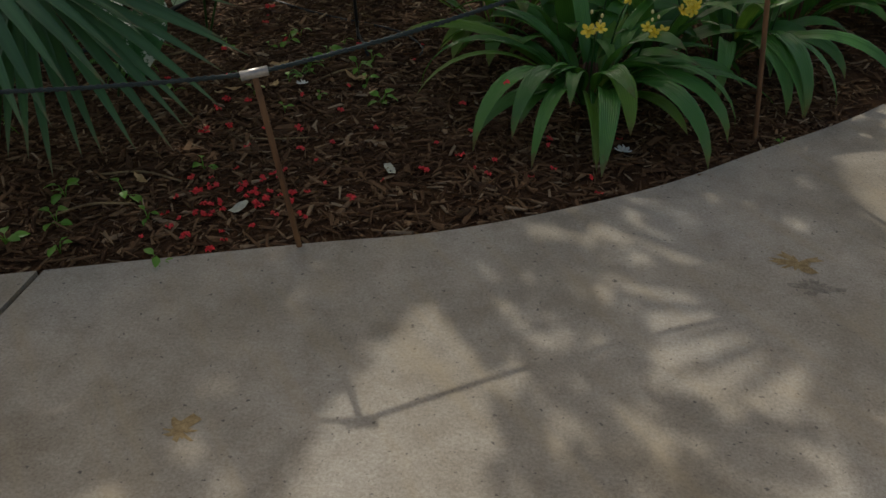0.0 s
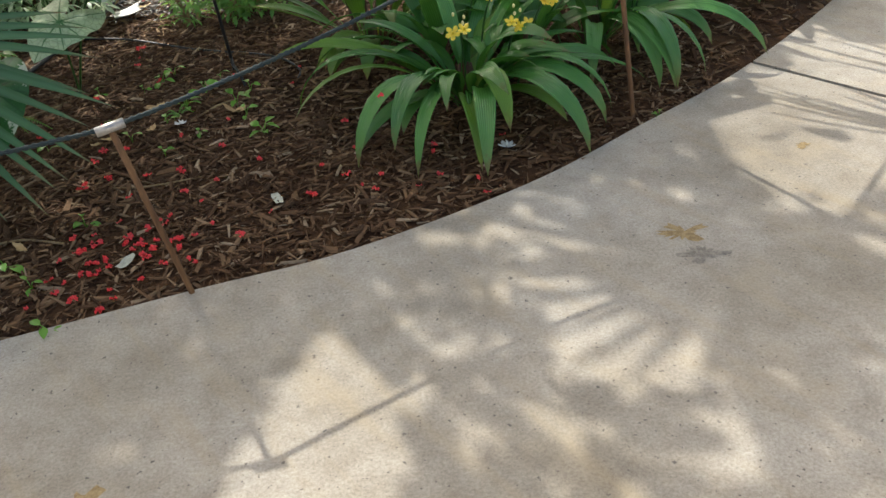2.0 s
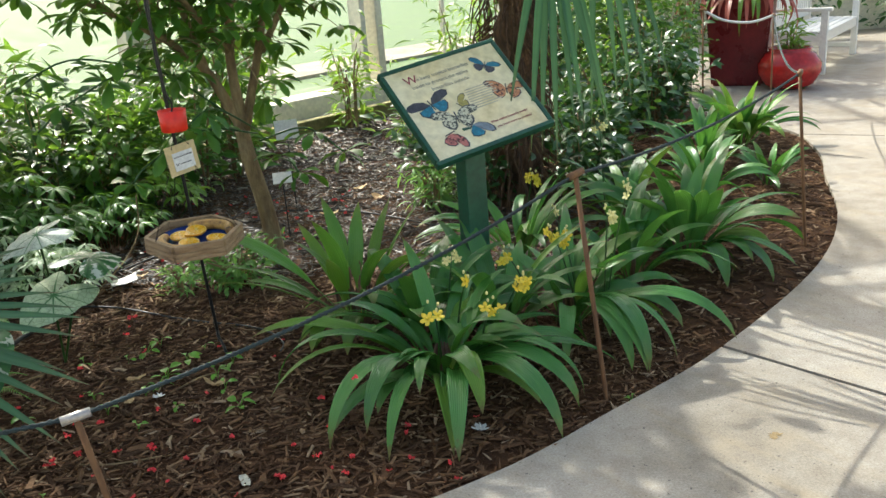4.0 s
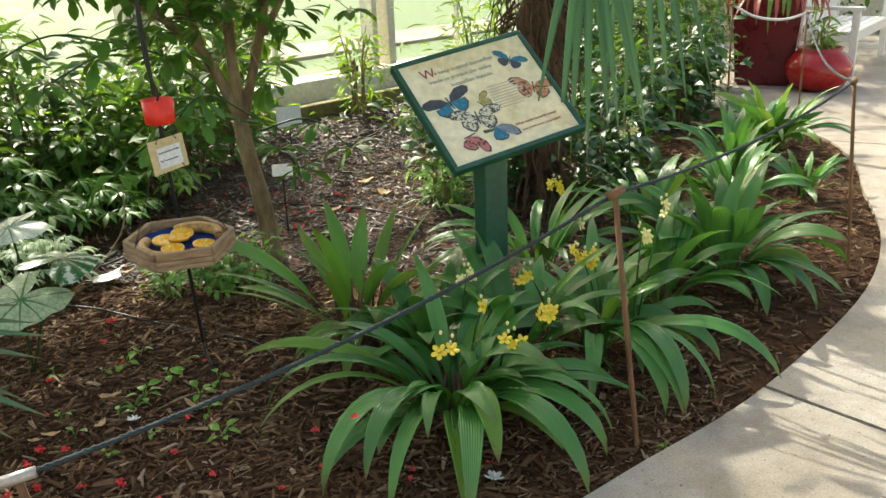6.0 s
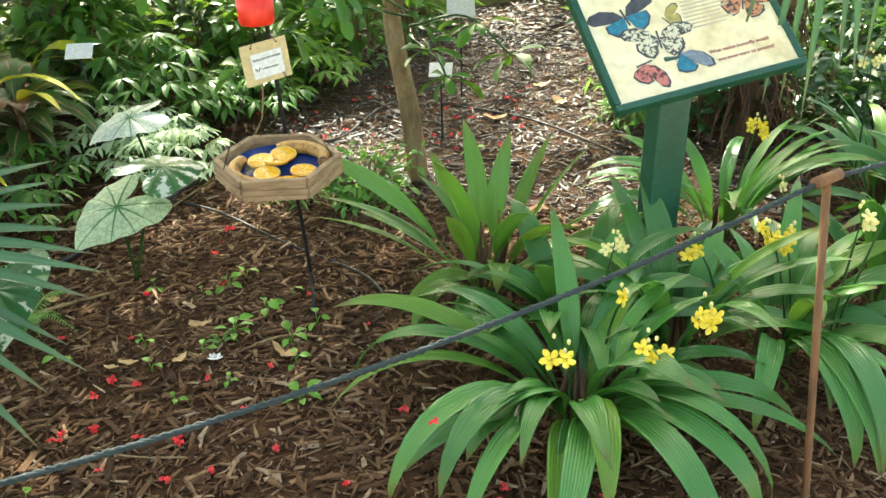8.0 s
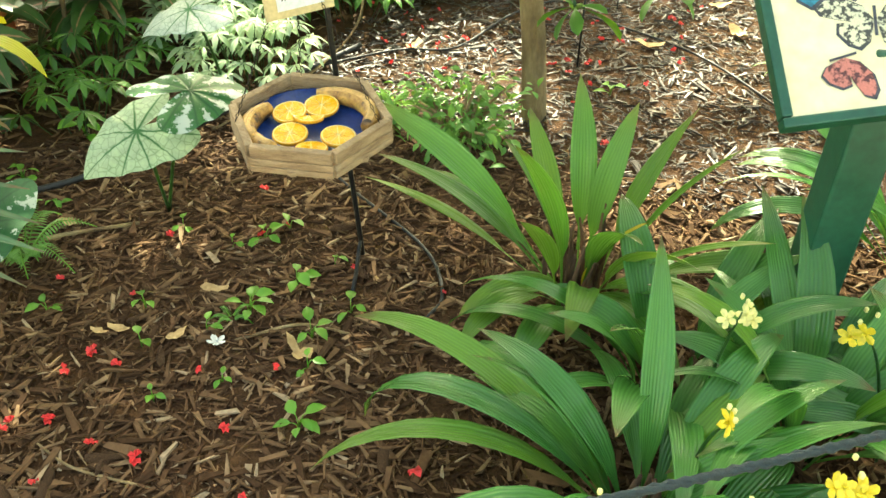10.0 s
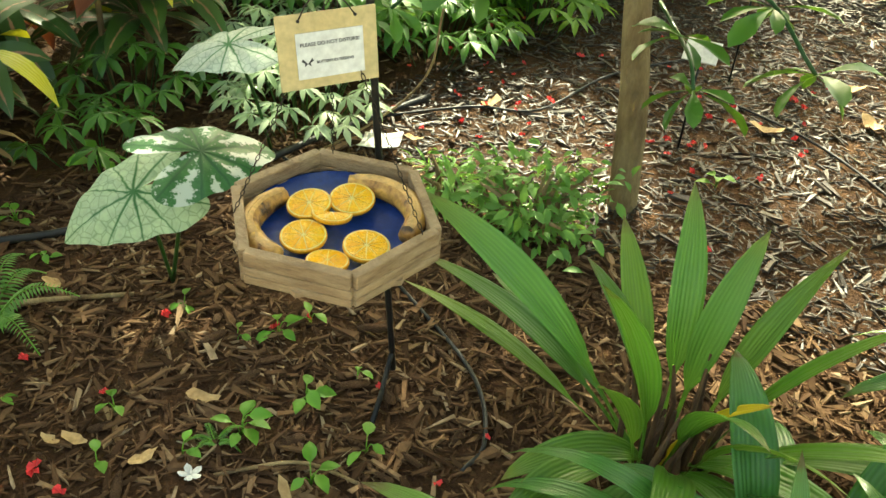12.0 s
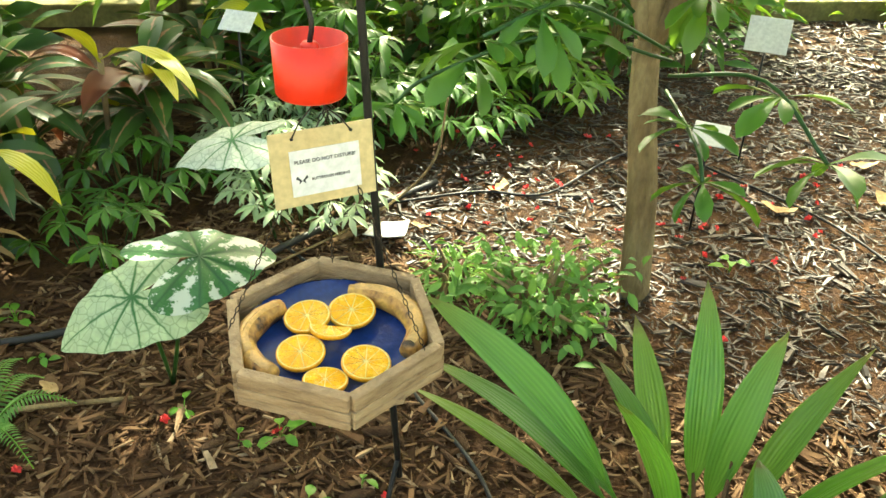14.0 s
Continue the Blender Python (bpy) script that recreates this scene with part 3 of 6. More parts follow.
WALL_TURN = math.degrees(math.atan2(D.y, D.x))
wall = thing("wall_window", (0, 0, 0), "cream-painted glasshouse window wall with a low sill", "wall", kind="structure")
part("sill", box(14, 0.34, 0.24, pose(*along(1.5, 0.75, 0.11), 0, 0, WALL_TURN), 0.015), M_CREAM, wall)
part("rail", box(14, 0.12, 0.14, pose(*along(1.5, 0.78, 3.2), 0, 0, WALL_TURN), 0.01), M_CREAM, wall)
for k in range(-2, 4):
    t = -1.0 + 2.55 * k
    for off, wide in ((-0.12, 0.07), (0.11, 0.1)) if k % 2 else ((-0.1, 0.3),):
        part("post", box(wide, 0.2, 3.0, pose(*along(t + off, 0.72, 1.75), 0, 0, WALL_TURN), 0.012), M_CREAM, wall)
    part("mullion", box(0.045, 0.05, 2.85, pose(*along(t + 1.275, 0.78, 1.72), 0, 0, WALL_TURN), 0.006), M_CREAM, wall)
    for h in (0, 1):
        pane = part("pane", box(1.07, 0.006, 2.84, pose(*along(t + 0.69 + h * 1.15, 0.8, 1.71), 0, 0, WALL_TURN)), M_GLASS, wall)
        pane.visible_shadow = False
grate = thing("floor_grille", along(1.5, 0.33, -0.02), "grey metal floor grille along the window sill", "grille", kind="structure", turn=WALL_TURN)
part("frame", boxes([((14, 0.03, 0.06), pose(0, 0.19, 0.03)), ((14, 0.03, 0.06), pose(0, -0.19, 0.03))]), M_GRATE, grate)
part("slats", boxes([((14, 0.012, 0.04), pose(0, -0.16 + 0.032 * i, 0.035)) for i in range(11)]), M_GRATE, grate)
edging = part("edging_timber", box(14, 0.1, 0.16, pose(*along(1.5, 0.06, 0.04), 0, 0, WALL_TURN), 0.012), M_TIMBER)
tagged(edging, "mossy brown edging timber at the back of the bed", "edging", kind="structure")
walk_out = part("outer_pavement", box(20, 1.5, 0.1, pose(*along(1.5, 5.2, -0.16), 0, 0, WALL_TURN)), M_CONC)
tagged(walk_out, "sunlit pale concrete walk across the lawn outside", "pavement", kind="structure")

for k, t in enumerate((1.02, 1.14, 1.27)):
    bird = thing("sill_ornament", along(t, 0.66, 0.23), "small dark brown ornament standing on the window sill", "ornament", "ornaments on the sill", turn=40.0 * k)
    v, f = lathe([(0.0, 0.0), (0.035, 0.0), (0.045, 0.02), (0.048, 0.05), (0.036, 0.08), (0.02, 0.098), (0.022, 0.112), (0.012, 0.126), (0.0, 0.13)], 14)
    link_mesh("body", [(x * 1.15, y * 0.8, z * (1.0 - 0.06 * k)) for x, y, z in v], f, M_TRUNK, bird, "", True)

back = thing("wall_back", (0, 0, 0), "cream glasshouse walls with posts behind the path", "wall", kind="structure")
for (x0, y0), (x1, y1) in (((-9, -3.3), (9.1, -3.3)), ((9.1, -3.3), (9.1, 13.1)), ((9.1, 13.1), (3.5, 13.1)), ((-9, -3.3), (-9, 1.5))):
    a, L = math.degrees(math.atan2(y1 - y0, x1 - x0)), math.hypot(x1 - x0, y1 - y0)
    mx, my = (x0 + x1) / 2, (y0 + y1) / 2
    part("base_wall", box(L, 0.2, 0.75, pose(mx, my, 0.26, 0, 0, a), 0.01), M_CREAM, back)
    part("top_rail", box(L, 0.14, 0.16, pose(mx, my, 3.2, 0, 0, a), 0.01), M_CREAM, back)
    for i in range(int(L / 1.8) + 1):
        s = i / max(1, int(L / 1.8))
        part("post", box(0.12, 0.12, 2.6, pose(x0 + (x1 - x0) * s, y0 + (y1 - y0) * s, 1.9, 0, 0, a)), M_CREAM, back)
roof = thing("ceiling", (0, 0, 0), "white glasshouse roof rafters and purlins", "roof", kind="structure")
part("rafters", boxes([((0.05, 17, 0.1), pose(-8.4 + 1.4 * i, 5, 4.3)) for i in range(13)] + [((18, 0.04, 0.06), pose(0, -2.3 + 3.4 * i, 4.42)) for i in range(5)]), M_CREAM, roof)

# ---- rope fence ----
STAKES = [((-1.95, 1.38), (-2.0, 1.34), 0.56), ((-0.226, 1.68), (-0.262, 1.618), 0.53), ((1.137, 2.485), (1.06, 2.56), 0.775), ((2.41, 3.87), (2.335, 3.88), 0.84), ((3.62, 7.5), (3.61, 7.5), 0.79), ((3.04, 7.6), (3.02, 7.6), 0.87)]
for k, ((bx, by), (tx, ty), h) in enumerate(STAKES):
    st = thing("rope_stake", (bx, by, 0), "thin rusty steel stake holding a rope beside the path", "stake", "rope fence stakes")
    top = Vector((tx - bx, ty - by, h))
    tube("rod", [(0, 0, -0.05), (0, 0, 0), top * 0.5, top], 0.0085, M_STAKE, st, sides=8)
    a, b2 = STAKES[max(k - 1, 0)][1], STAKES[min(k + 1, len(STAKES) - 1)][1]
    d = Vector((b2[0] - a[0], b2[1] - a[1], 0)).normalized() * 0.033
    d.z = 0.004
    tube("cap", [top - d + Vector((0, 0, 0.008)), top + d + Vector((0, 0, 0.008))], 0.0125, M_CAP if k < 2 else M_STAKE, st, "short bare metal cross tube")


def rope(a, b, sag, name="rope"):
    a, b = Vector(a), Vector(b)
    chunks = []
    n = 90
    for s in range(3):
        pts = []
        for i in range(n + 1):
            t = i / n
            p = a.lerp(b, t) + Vector((0, 0, -4 * sag * t * (1 - t)))
            ph = 2 * math.pi * (s / 3 + t * (b - a).length / 0.045)
            side = Vector((-(b - a).y, (b - a).x, 0)).normalized()
            pts.append(p + 0.0034 * (math.cos(ph) * side + math.sin(ph) * Vector((0, 0, 1))))
        chunks.append(tube_data(pts, 0.0042, 5))
    v, f = join_data(chunks)
    return tagged(link_mesh(name, v, f, M_ROPE, None, "", True), "dark green twisted rope strung between the stakes", "rope", "fence ropes")


tops = [Vector((tx, ty, h + 0.008)) for _, (tx, ty), h in STAKES]
for k, sag in enumerate((0.05, 0.05, 0.05, 0.12)):
    rope(tops[k], tops[k + 1], sag)
tagged(tube("white_rope", spline([tops[4], (3.42, 7.53, 0.75), (3.2, 7.57, 0.78), tops[5]]), 0.011, M_WHITE), "pale rope looped between two far stakes", "rope", "fence ropes")


# ---- strap-leaved ground orchids ----
def clump(name, place, label, n, length, width, rise, bend, seed, material=M_LEAF, extra=(), light_share=0.08, group="ground orchids beside the path", spread=0.05, petiole=0.2):
    r = random.Random(seed)
    t = thing(name, (place[0], place[1], 0), label, "plant", group)
    for az, L, ri, be, w, cu in extra:
        strap_leaf(t, az, L, w, ri, be, material if r.random() > light_share * 0.7 else M_LEAF_LT, r, (0.7 * spread * math.cos(radians(az)), 0.7 * spread * math.sin(radians(az)), 0.0), petiole=petiole, curl=cu)
    for i in range(n):
        az = 360 * (i + r.uniform(-0.5, 0.5)) * 0.381966
        k = i / n
        L = length * r.uniform(0.75, 1.15)
        ri = rise[0] + (rise[1] - rise[0]) * k + r.uniform(-7, 7)
        be = bend[0] + (bend[1] - bend[0]) * k + r.uniform(-16, 16)
        m = M_LEAF_LT if r.random() < light_share else material
        q = spread * r.uniform(0.3, 1.0)
        strap_leaf(t, az, L, width * r.uniform(0.85, 1.25), ri, be, m, r, (q * math.cos(radians(az)), q * math.sin(radians(az)), 0.0), petiole=petiole, curl=r.uniform(1.3, 2.2))
    for k in range(7):
        a, q = 0.9 * k + r.uniform(-0.3, 0.3), spread * r.uniform(0.3, 1.0)
        v, f = tube_data([(q * math.cos(a), q * math.sin(a), -0.02), (q * math.cos(a), q * math.sin(a), 0.06), (0.6 * q * math.cos(a), 0.6 * q * math.sin(a), 0.15)], [0.011, 0.009, 0.004], 6)
        link_mesh("leaf_base", v, f, M_TRUNK, t, "brown dried leaf base", True)
    return t


def tip_leaf(base, tip, rise, lift=0.0, curl=1.7):
    """Azimuth, length, rise and bend of a leaf that arches from base and comes down at tip."""
    dx, dy = tip[0] - base[0], tip[1] - base[1]
    L, x, bend = math.hypot(dx, dy), 0.0, 50.0
    for _ in range(80):
        x = z = 0.0
        for i in range(1, 14):
            a = radians(rise - bend * (i / 13) ** curl)
            x, z = x + math.cos(a) / 13, z + math.sin(a) / 13
        if z * (L / max(x, 0.05)) > lift:
            bend += 1.5
    return math.degrees(math.atan2(dy, dx)), L / max(x, 0.05), rise, bend


A0 = (0.58, 2.69)
A_LEAVES = []
for (tx, ty), ri, w, lift in (((0.15, 2.33), 54, 0.072, 0.03), ((0.38, 2.19), 50, 0.062, 0.02), ((0.5, 2.19), 46, 0.072, 0.02), ((0.63, 2.25), 48, 0.08, 0.02), ((0.76, 2.18), 50, 0.072, 0.02), ((0.9, 2.22), 52, 0.074, 0.02),
                              ((1.09, 2.56), 46, 0.07, 0.05), ((1.19, 2.63), 40, 0.066, 0.06), ((0.25, 2.36), 42, 0.06, 0.02), ((0.06, 2.82), 48, 0.066, 0.05), ((-0.01, 2.52), 50, 0.066, 0.12), ((-0.1, 2.75), 44, 0.062, 0.2),
                              ((0.01, 2.62), 58, 0.07, 0.05), ((0.97, 2.36), 56, 0.074, 0.03), ((0.3, 2.28), 62, 0.074, 0.08), ((1.02, 2.44), 60, 0.07, 0.04), ((0.72, 2.3), 66, 0.08, 0.1), ((0.44, 2.36), 64, 0.074, 0.1),
                              ((1.1, 2.8), 52, 0.07, 0.06), ((0.2, 3.0), 50, 0.064, 0.1), ((0.86, 2.42), 40, 0.06, 0.03)):
    A_LEAVES.append((*tip_leaf(A0, (tx, ty), ri, lift), w, 1.7))
plant_a = clump("ground_orchid", A0, "large arching dark green ground orchid with yellow flowers", 25, 0.52, 0.07, (56, 82), (110, 70), 11, light_share=0.15, extra=A_LEAVES)
plant_u = clump("ground_orchid", (0.22, 3.3), "upright pleated ground orchid with yellowing leaf tips", 5, 0.54, 0.066, (70, 88), (45, 22), 12, M_LEAF_MID, light_share=0.35, spread=0.075, petiole=0.3,
                extra=[(184, 0.72, 60, 34, 0.085, 1.4), (178, 0.62, 50, 38, 0.085, 1.5), (200, 0.62, 44, 42, 0.075, 1.6), (8, 0.6, 76, 28, 0.075, 1.4), (-42, 0.52, 72, 62, 0.078, 1.8), (-65, 0.5, 64, 85, 0.075, 1.9), (100, 0.52, 80, 26, 0.07, 1.5), (-30, 0.62, 54, 80, 0.075, 1.8),
                       (165, 0.52, 40, 45, 0.062, 1.6), (150, 0.5, 70, 30, 0.07, 1.5), (240, 0.42, 50, 115, 0.075, 1.8), (270, 0.42, 50, 118, 0.078, 1.8), (-8, 0.62, 42, 62, 0.068, 1.6), (14, 0.6, 50, 66, 0.066, 1.6), (55, 0.56, 74, 30, 0.068, 1.4), (-15, 0.58, 64, 40, 0.075, 1.4)])
rr = random.Random(5)
strap_leaf(plant_u, -40, 0.42, 0.06, 76, 30, M_LEAF_YEL, rr, label="yellow dying leaf")
strap_leaf(plant_u, -14, 0.56, 0.085, 52, 85, M_LEAF_MID, rr)
strap_leaf(plant_u, -40, 0.5, 0.085, 48, 75, M_LEAF_MID, rr)
for k in range(14):
    a = k * 2.4
    q = 0.03 + 0.055 * rr.random()
    tube("dry_stem", [(q * math.cos(a), q * math.sin(a), -0.02), (1.1 * q * math.cos(a), 1.1 * q * math.sin(a), 0.1), (1.35 * q * math.cos(a + 0.2), 1.35 * q * math.sin(a + 0.2), rr.uniform(0.17, 0.28))], [0.008, 0.007, 0.003], M_TRUNK, plant_u, "dark brown dried leaf stem")
strap_leaf(plant_u, 245, 0.4, 0.065, 55, 105, M_LEAF_LT, rr)
B0 = (1.11, 3.12)
clump("ground_orchid", B0, "arching green ground orchid clump with yellow flowers", 20, 0.5, 0.066, (58, 84), (110, 55), 13,
      extra=[(*tip_leaf(B0, tp, ri, 0.03), w, 1.7) for tp, ri, w in (((1.62, 2.74), 46, 0.068), ((1.42, 2.7), 55, 0.072), ((1.24, 2.6), 55, 0.076), ((1.12, 2.62), 58, 0.072), ((1.5, 2.95), 52, 0.07), ((1.34, 2.64), 60, 0.076), ((1.63, 3.1), 45, 0.066), ((1.02, 2.72), 60, 0.07), ((1.3, 2.8), 64, 0.076))])
clump("ground_orchid", (1.8, 3.82), "full green ground orchid clump near the path", 42, 0.56, 0.078, (42, 86), (115, 45), 14, light_share=0.12, spread=0.09)
clump("ground_orchid", (2.15, 4.75), "upright green ground orchid clump", 24, 0.5, 0.066, (45, 86), (100, 40), 15, light_share=0.3)
clump("ground_orchid", (1.6, 4.3), "dark green arching ground orchid clump", 22, 0.55, 0.066, (50, 84), (105, 45), 22)
clump("ground_orchid", (2.4, 5.5), "dark green arching ground orchid clump", 24, 0.5, 0.062, (50, 84), (100, 35), 23)
clump("ground_orchid", (2.65, 5.0), "small low green ground orchid clump", 14, 0.36, 0.05, (45, 80), (90, 40), 16)
clump("ground_orchid", (2.85, 6.1), "tall bright green ground orchid clump at the bed's nose", 42, 0.54, 0.072, (45, 88), (100, 35), 17, light_share=0.25, spread=0.1)
clump("ground_orchid", (0.98, 3.85), "dark green ground orchid clump behind the sign", 24, 0.56, 0.06, (50, 84), (100, 50), 18)
clump("ground_orchid", (1.45, 3.5), "dark green arching ground orchid clump", 22, 0.55, 0.062, (50, 82), (105, 55), 19)
clump("ground_orchid", (0.52, 3.08), "glossy arching ground orchid clump between its neighbours", 22, 0.5, 0.07, (54, 80), (110, 70), 24, spread=0.08)
clump("ground_orchid", (0.82, 3.04), "arching green ground orchid clump beside the sign post", 26, 0.54, 0.066, (54, 82), (105, 60), 20)


def flower_data(size, r):
    chunks = []
    for k in range(5):
        a = 2 * math.pi * k / 5 + r.uniform(-0.1, 0.1)
        vs = []
        for s, w in ((0.05, 0.08), (0.45, 0.3), (0.8, 0.3), (1.0, 0.08)):
            for t in (-1, 0, 1):
                p = Vector((s, t * w, 0.25 * s * s - 0.12 * abs(t)))
                vs.append(Matrix.Rotation(a, 3, "Z") @ p * size)
        chunks.append((vs, [(i * 3 + j, i * 3 + j + 1, i * 3 + j + 4, i * 3 + j + 3) for i in range(3) for j in range(2)]))
    chunks.append(tube_data([(0, 0, 0), (0, 0, size * 0.4), (size * 0.25, 0, size * 0.55)], [size * 0.16, size * 0.12, size * 0.04], 6))
    return join_data(chunks)


def raceme(base, top, flowers, seed, material=M_YFLOWER, size=0.022):
    r = random.Random(seed)
    t = thing("flower_stalk", (*base, 0), "thin green stalk topped with small yellow orchid flowers", "flower", "yellow orchid flowers")
    b, e = Vector((0, 0, 0)), Vector(top) - Vector((*base, 0))
    mid = b.lerp(e, 0.55) + Vector((0, 0, 0.05))
    pts = spline([b, mid, e], 6)
    tube("stalk", pts, [0.0035] * (len(pts) - 4) + [0.0028, 0.0024, 0.002, 0.0015], M_BUSH_DK, t, sides=6)
    for k in range(flowers):
        p = e + Vector((r.uniform(-0.028, 0.028), r.uniform(-0.02, 0.02), r.uniform(-0.045, 0.012))) * (1 if flowers > 1 else 0)
        v, f = flower_data(size * r.uniform(0.85, 1.15), r)
        m = Matrix.Translation(p) @ Euler((r.uniform(0.5, 1.5), r.uniform(-0.4, 0.4), r.uniform(-0.9, 0.9))).to_matrix().to_4x4()
        link_mesh("flower", [m @ Vector(q) for q in v], f, material, t, "", True)
    for k in range(3):
        m = Matrix.Translation(e + Vector((r.uniform(-0.02, 0.02), r.uniform(-0.02, 0.02), 0.012 + 0.012 * k))) @ Matrix.Diagonal((0.005, 0.005, 0.008, 1))
        bm = bmesh.new()
        bmesh.ops.create_icosphere(bm, subdivisions=1, radius=1, matrix=m)
        part("bud", bm, M_PFLOWER, t, "", True)


for base, top, n, m in (((0.58, 2.68), (0.566, 2.396, 0.405), 2, M_YFLOWER), ((0.7, 2.7), (0.765, 2.52, 0.37), 3, M_YFLOWER), ((0.76, 2.75), (0.872, 2.62, 0.41), 5, M_YFLOWER), ((0.62, 2.8), (0.68, 2.66, 0.4), 1, M_YFLOWER),
                        ((0.6, 2.95), (0.64, 2.95, 0.4), 3, M_PFLOWER), ((1.15, 3.05), (1.04, 3.05, 0.43), 4, M_YFLOWER), ((1.15, 3.05), (1.09, 3.08, 0.4), 5, M_YFLOWER), ((1.25, 3.1), (1.27, 3.1, 0.47), 4, M_PFLOWER),
                        ((1.25, 3.1), (1.35, 3.1, 0.57), 2, M_PFLOWER), ((0.98, 3.1), (0.86, 3.12, 0.33), 2, M_YFLOWER), ((1.0, 3.85), (1.05, 3.8, 0.47), 5, M_YFLOWER), ((1.15, 3.4), (1.12, 3.5, 0.37), 1, M_PFLOWER), ((1.5, 4.3), (1.45, 4.2, 0.62), 3, M_PFLOWER)):
    raceme(base, top, n, int(top[0] * 977 + top[2] * 131), m)

# ---- sign ----
sign = thing("information_sign", (0.75, 3.27, 0), "cream butterfly information board on a green painted post", "sign")
U, V = Vector((0.49, 0.27, 0.085)).normalized(), Vector((-0.23, 0.30, 0.33))
V = (V - U * V.dot(U)).normalized()
W = U.cross(V)
SW_, SH_ = 0.57, 0.5
SB = Matrix((U, V, W)).transposed().to_4x4()
SB.translation = Vector((0.612, 3.09, 0.712)) - Vector((0.75, 3.27, 0))


def on_sign(x, y, z=0.0):
    return SB @ Matrix.Translation((x, y, z))


part("board", box(SW_ - 0.03, SH_ - 0.03, 0.012, on_sign(SW_ / 2, SH_ / 2, 0.002)), M_BOARD, sign, "cream printed panel")
for cx, cy, sx, sy in ((SW_ / 2, 0.01, SW_, 0.02), (SW_ / 2, SH_ - 0.01, SW_, 0.02), (0.01, SH_ / 2, 0.02, SH_ - 0.042), (SW_ - 0.01, SH_ / 2, 0.02, SH_ - 0.042)):
    part("frame", box(sx, sy, 0.036, on_sign(cx, cy, -0.004), 0.004), M_GREEN, sign)
part("backing", box(SW_ - 0.04, SH_ - 0.04, 0.012, on_sign(SW_ / 2, SH_ / 2, -0.012)), M_GREEN, sign)
part("post", box(0.098, 0.085, 0.86, pose(-0.005, 0.03, 0.4, 0, 0, 29), 0.006), M_GREEN, sign)
part("bracket", box(0.26, 0.2, 0.02, on_sign(0.27, 0.2, -0.03), 0.004), M_GREEN, sign)


def lettering(body, x, y, size, material, parent, at_fn, align="LEFT", name="lettering", turn=0.0):
    cu = bpy.data.curves.new(name, "FONT")
    cu.body, cu.size, cu.align_x, cu.extrude = body, size, align, 0.0004
    tmp = new(name, cu)
    bpy.context.view_layer.update()
    me = bpy.data.meshes.new_from_object(tmp.evaluated_get(bpy.context.evaluated_depsgraph_get()))
    bpy.data.objects.remove(tmp)
    me.materials.clear()
    me.materials.append(material)
    ob = new(name, me)
    ob.parent = parent
    ob.matrix_basis = at_fn(x, y) @ pose(0, 0, 0, 0, 0, turn)
    return ob


fz = lambda x, y: on_sign(x, y, 0.0092)
lettering("W", 0.085, 0.402, 0.058, M_MAROON, sign, fz)
lettering("e keep tropical butterflies", 0.138, 0.408, 0.0245, M_GREYINK, sign, fz)
lettering("inside to protect the native", 0.1, 0.374, 0.0245, M_GREYINK, sign, fz)
lettering("butterflies outside.", 0.175, 0.34, 0.0245, M_GREYINK, sign, fz)
lettering("What native butterfly would", 0.315, 0.1, 0.0158, M_MAROON, sign, fz)
lettering("you most want to protect?", 0.33, 0.072, 0.0158, M_MAROON, sign, fz)
rb = random.Random(3)
for i in range(9):
    w = rb.uniform(0.11, 0.16)
    part("text_line", box(w, 0.0045, 0.0006, on_sign(0.3 + w / 2 - 0.002 * i, 0.292 - 0.0125 * i, 0.0086)), M_PALEINK, sign)

M_P_BLUE = plain("printed_blue", (0.02, 0.19, 0.28), 0.4, 0, 0.35, 60, 0)
M_P_DARK = plain("printed_charcoal", (0.06, 0.06, 0.075), 0.4, 0, 0.4, 60, 0)
M_P_GREY = plain("printed_slate", (0.2, 0.24, 0.28), 0.4, 0, 0.35, 60, 0)
M_P_CHECK = speckled("printed_black_and_cream", [(0.46, (0.06, 0.06, 0.05)), (0.52, (0.72, 0.68, 0.48))], 90, 0.4, bumps=0)
M_P_ORANGE = speckled("printed_orange_and_black", [(0.42, (0.08, 0.04, 0.03)), (0.5, (0.62, 0.27, 0.12))], 70, 0.4, bumps=0)
M_P_OLIVE = plain("printed_olive", (0.42, 0.35, 0.1), 0.4, 0, 0.3, 60, 0)
M_P_ROSE = speckled("printed_rose_and_black", [(0.42, (0.1, 0.03, 0.03)), (0.52, (0.6, 0.2, 0.16))], 70, 0.4, bumps=0)


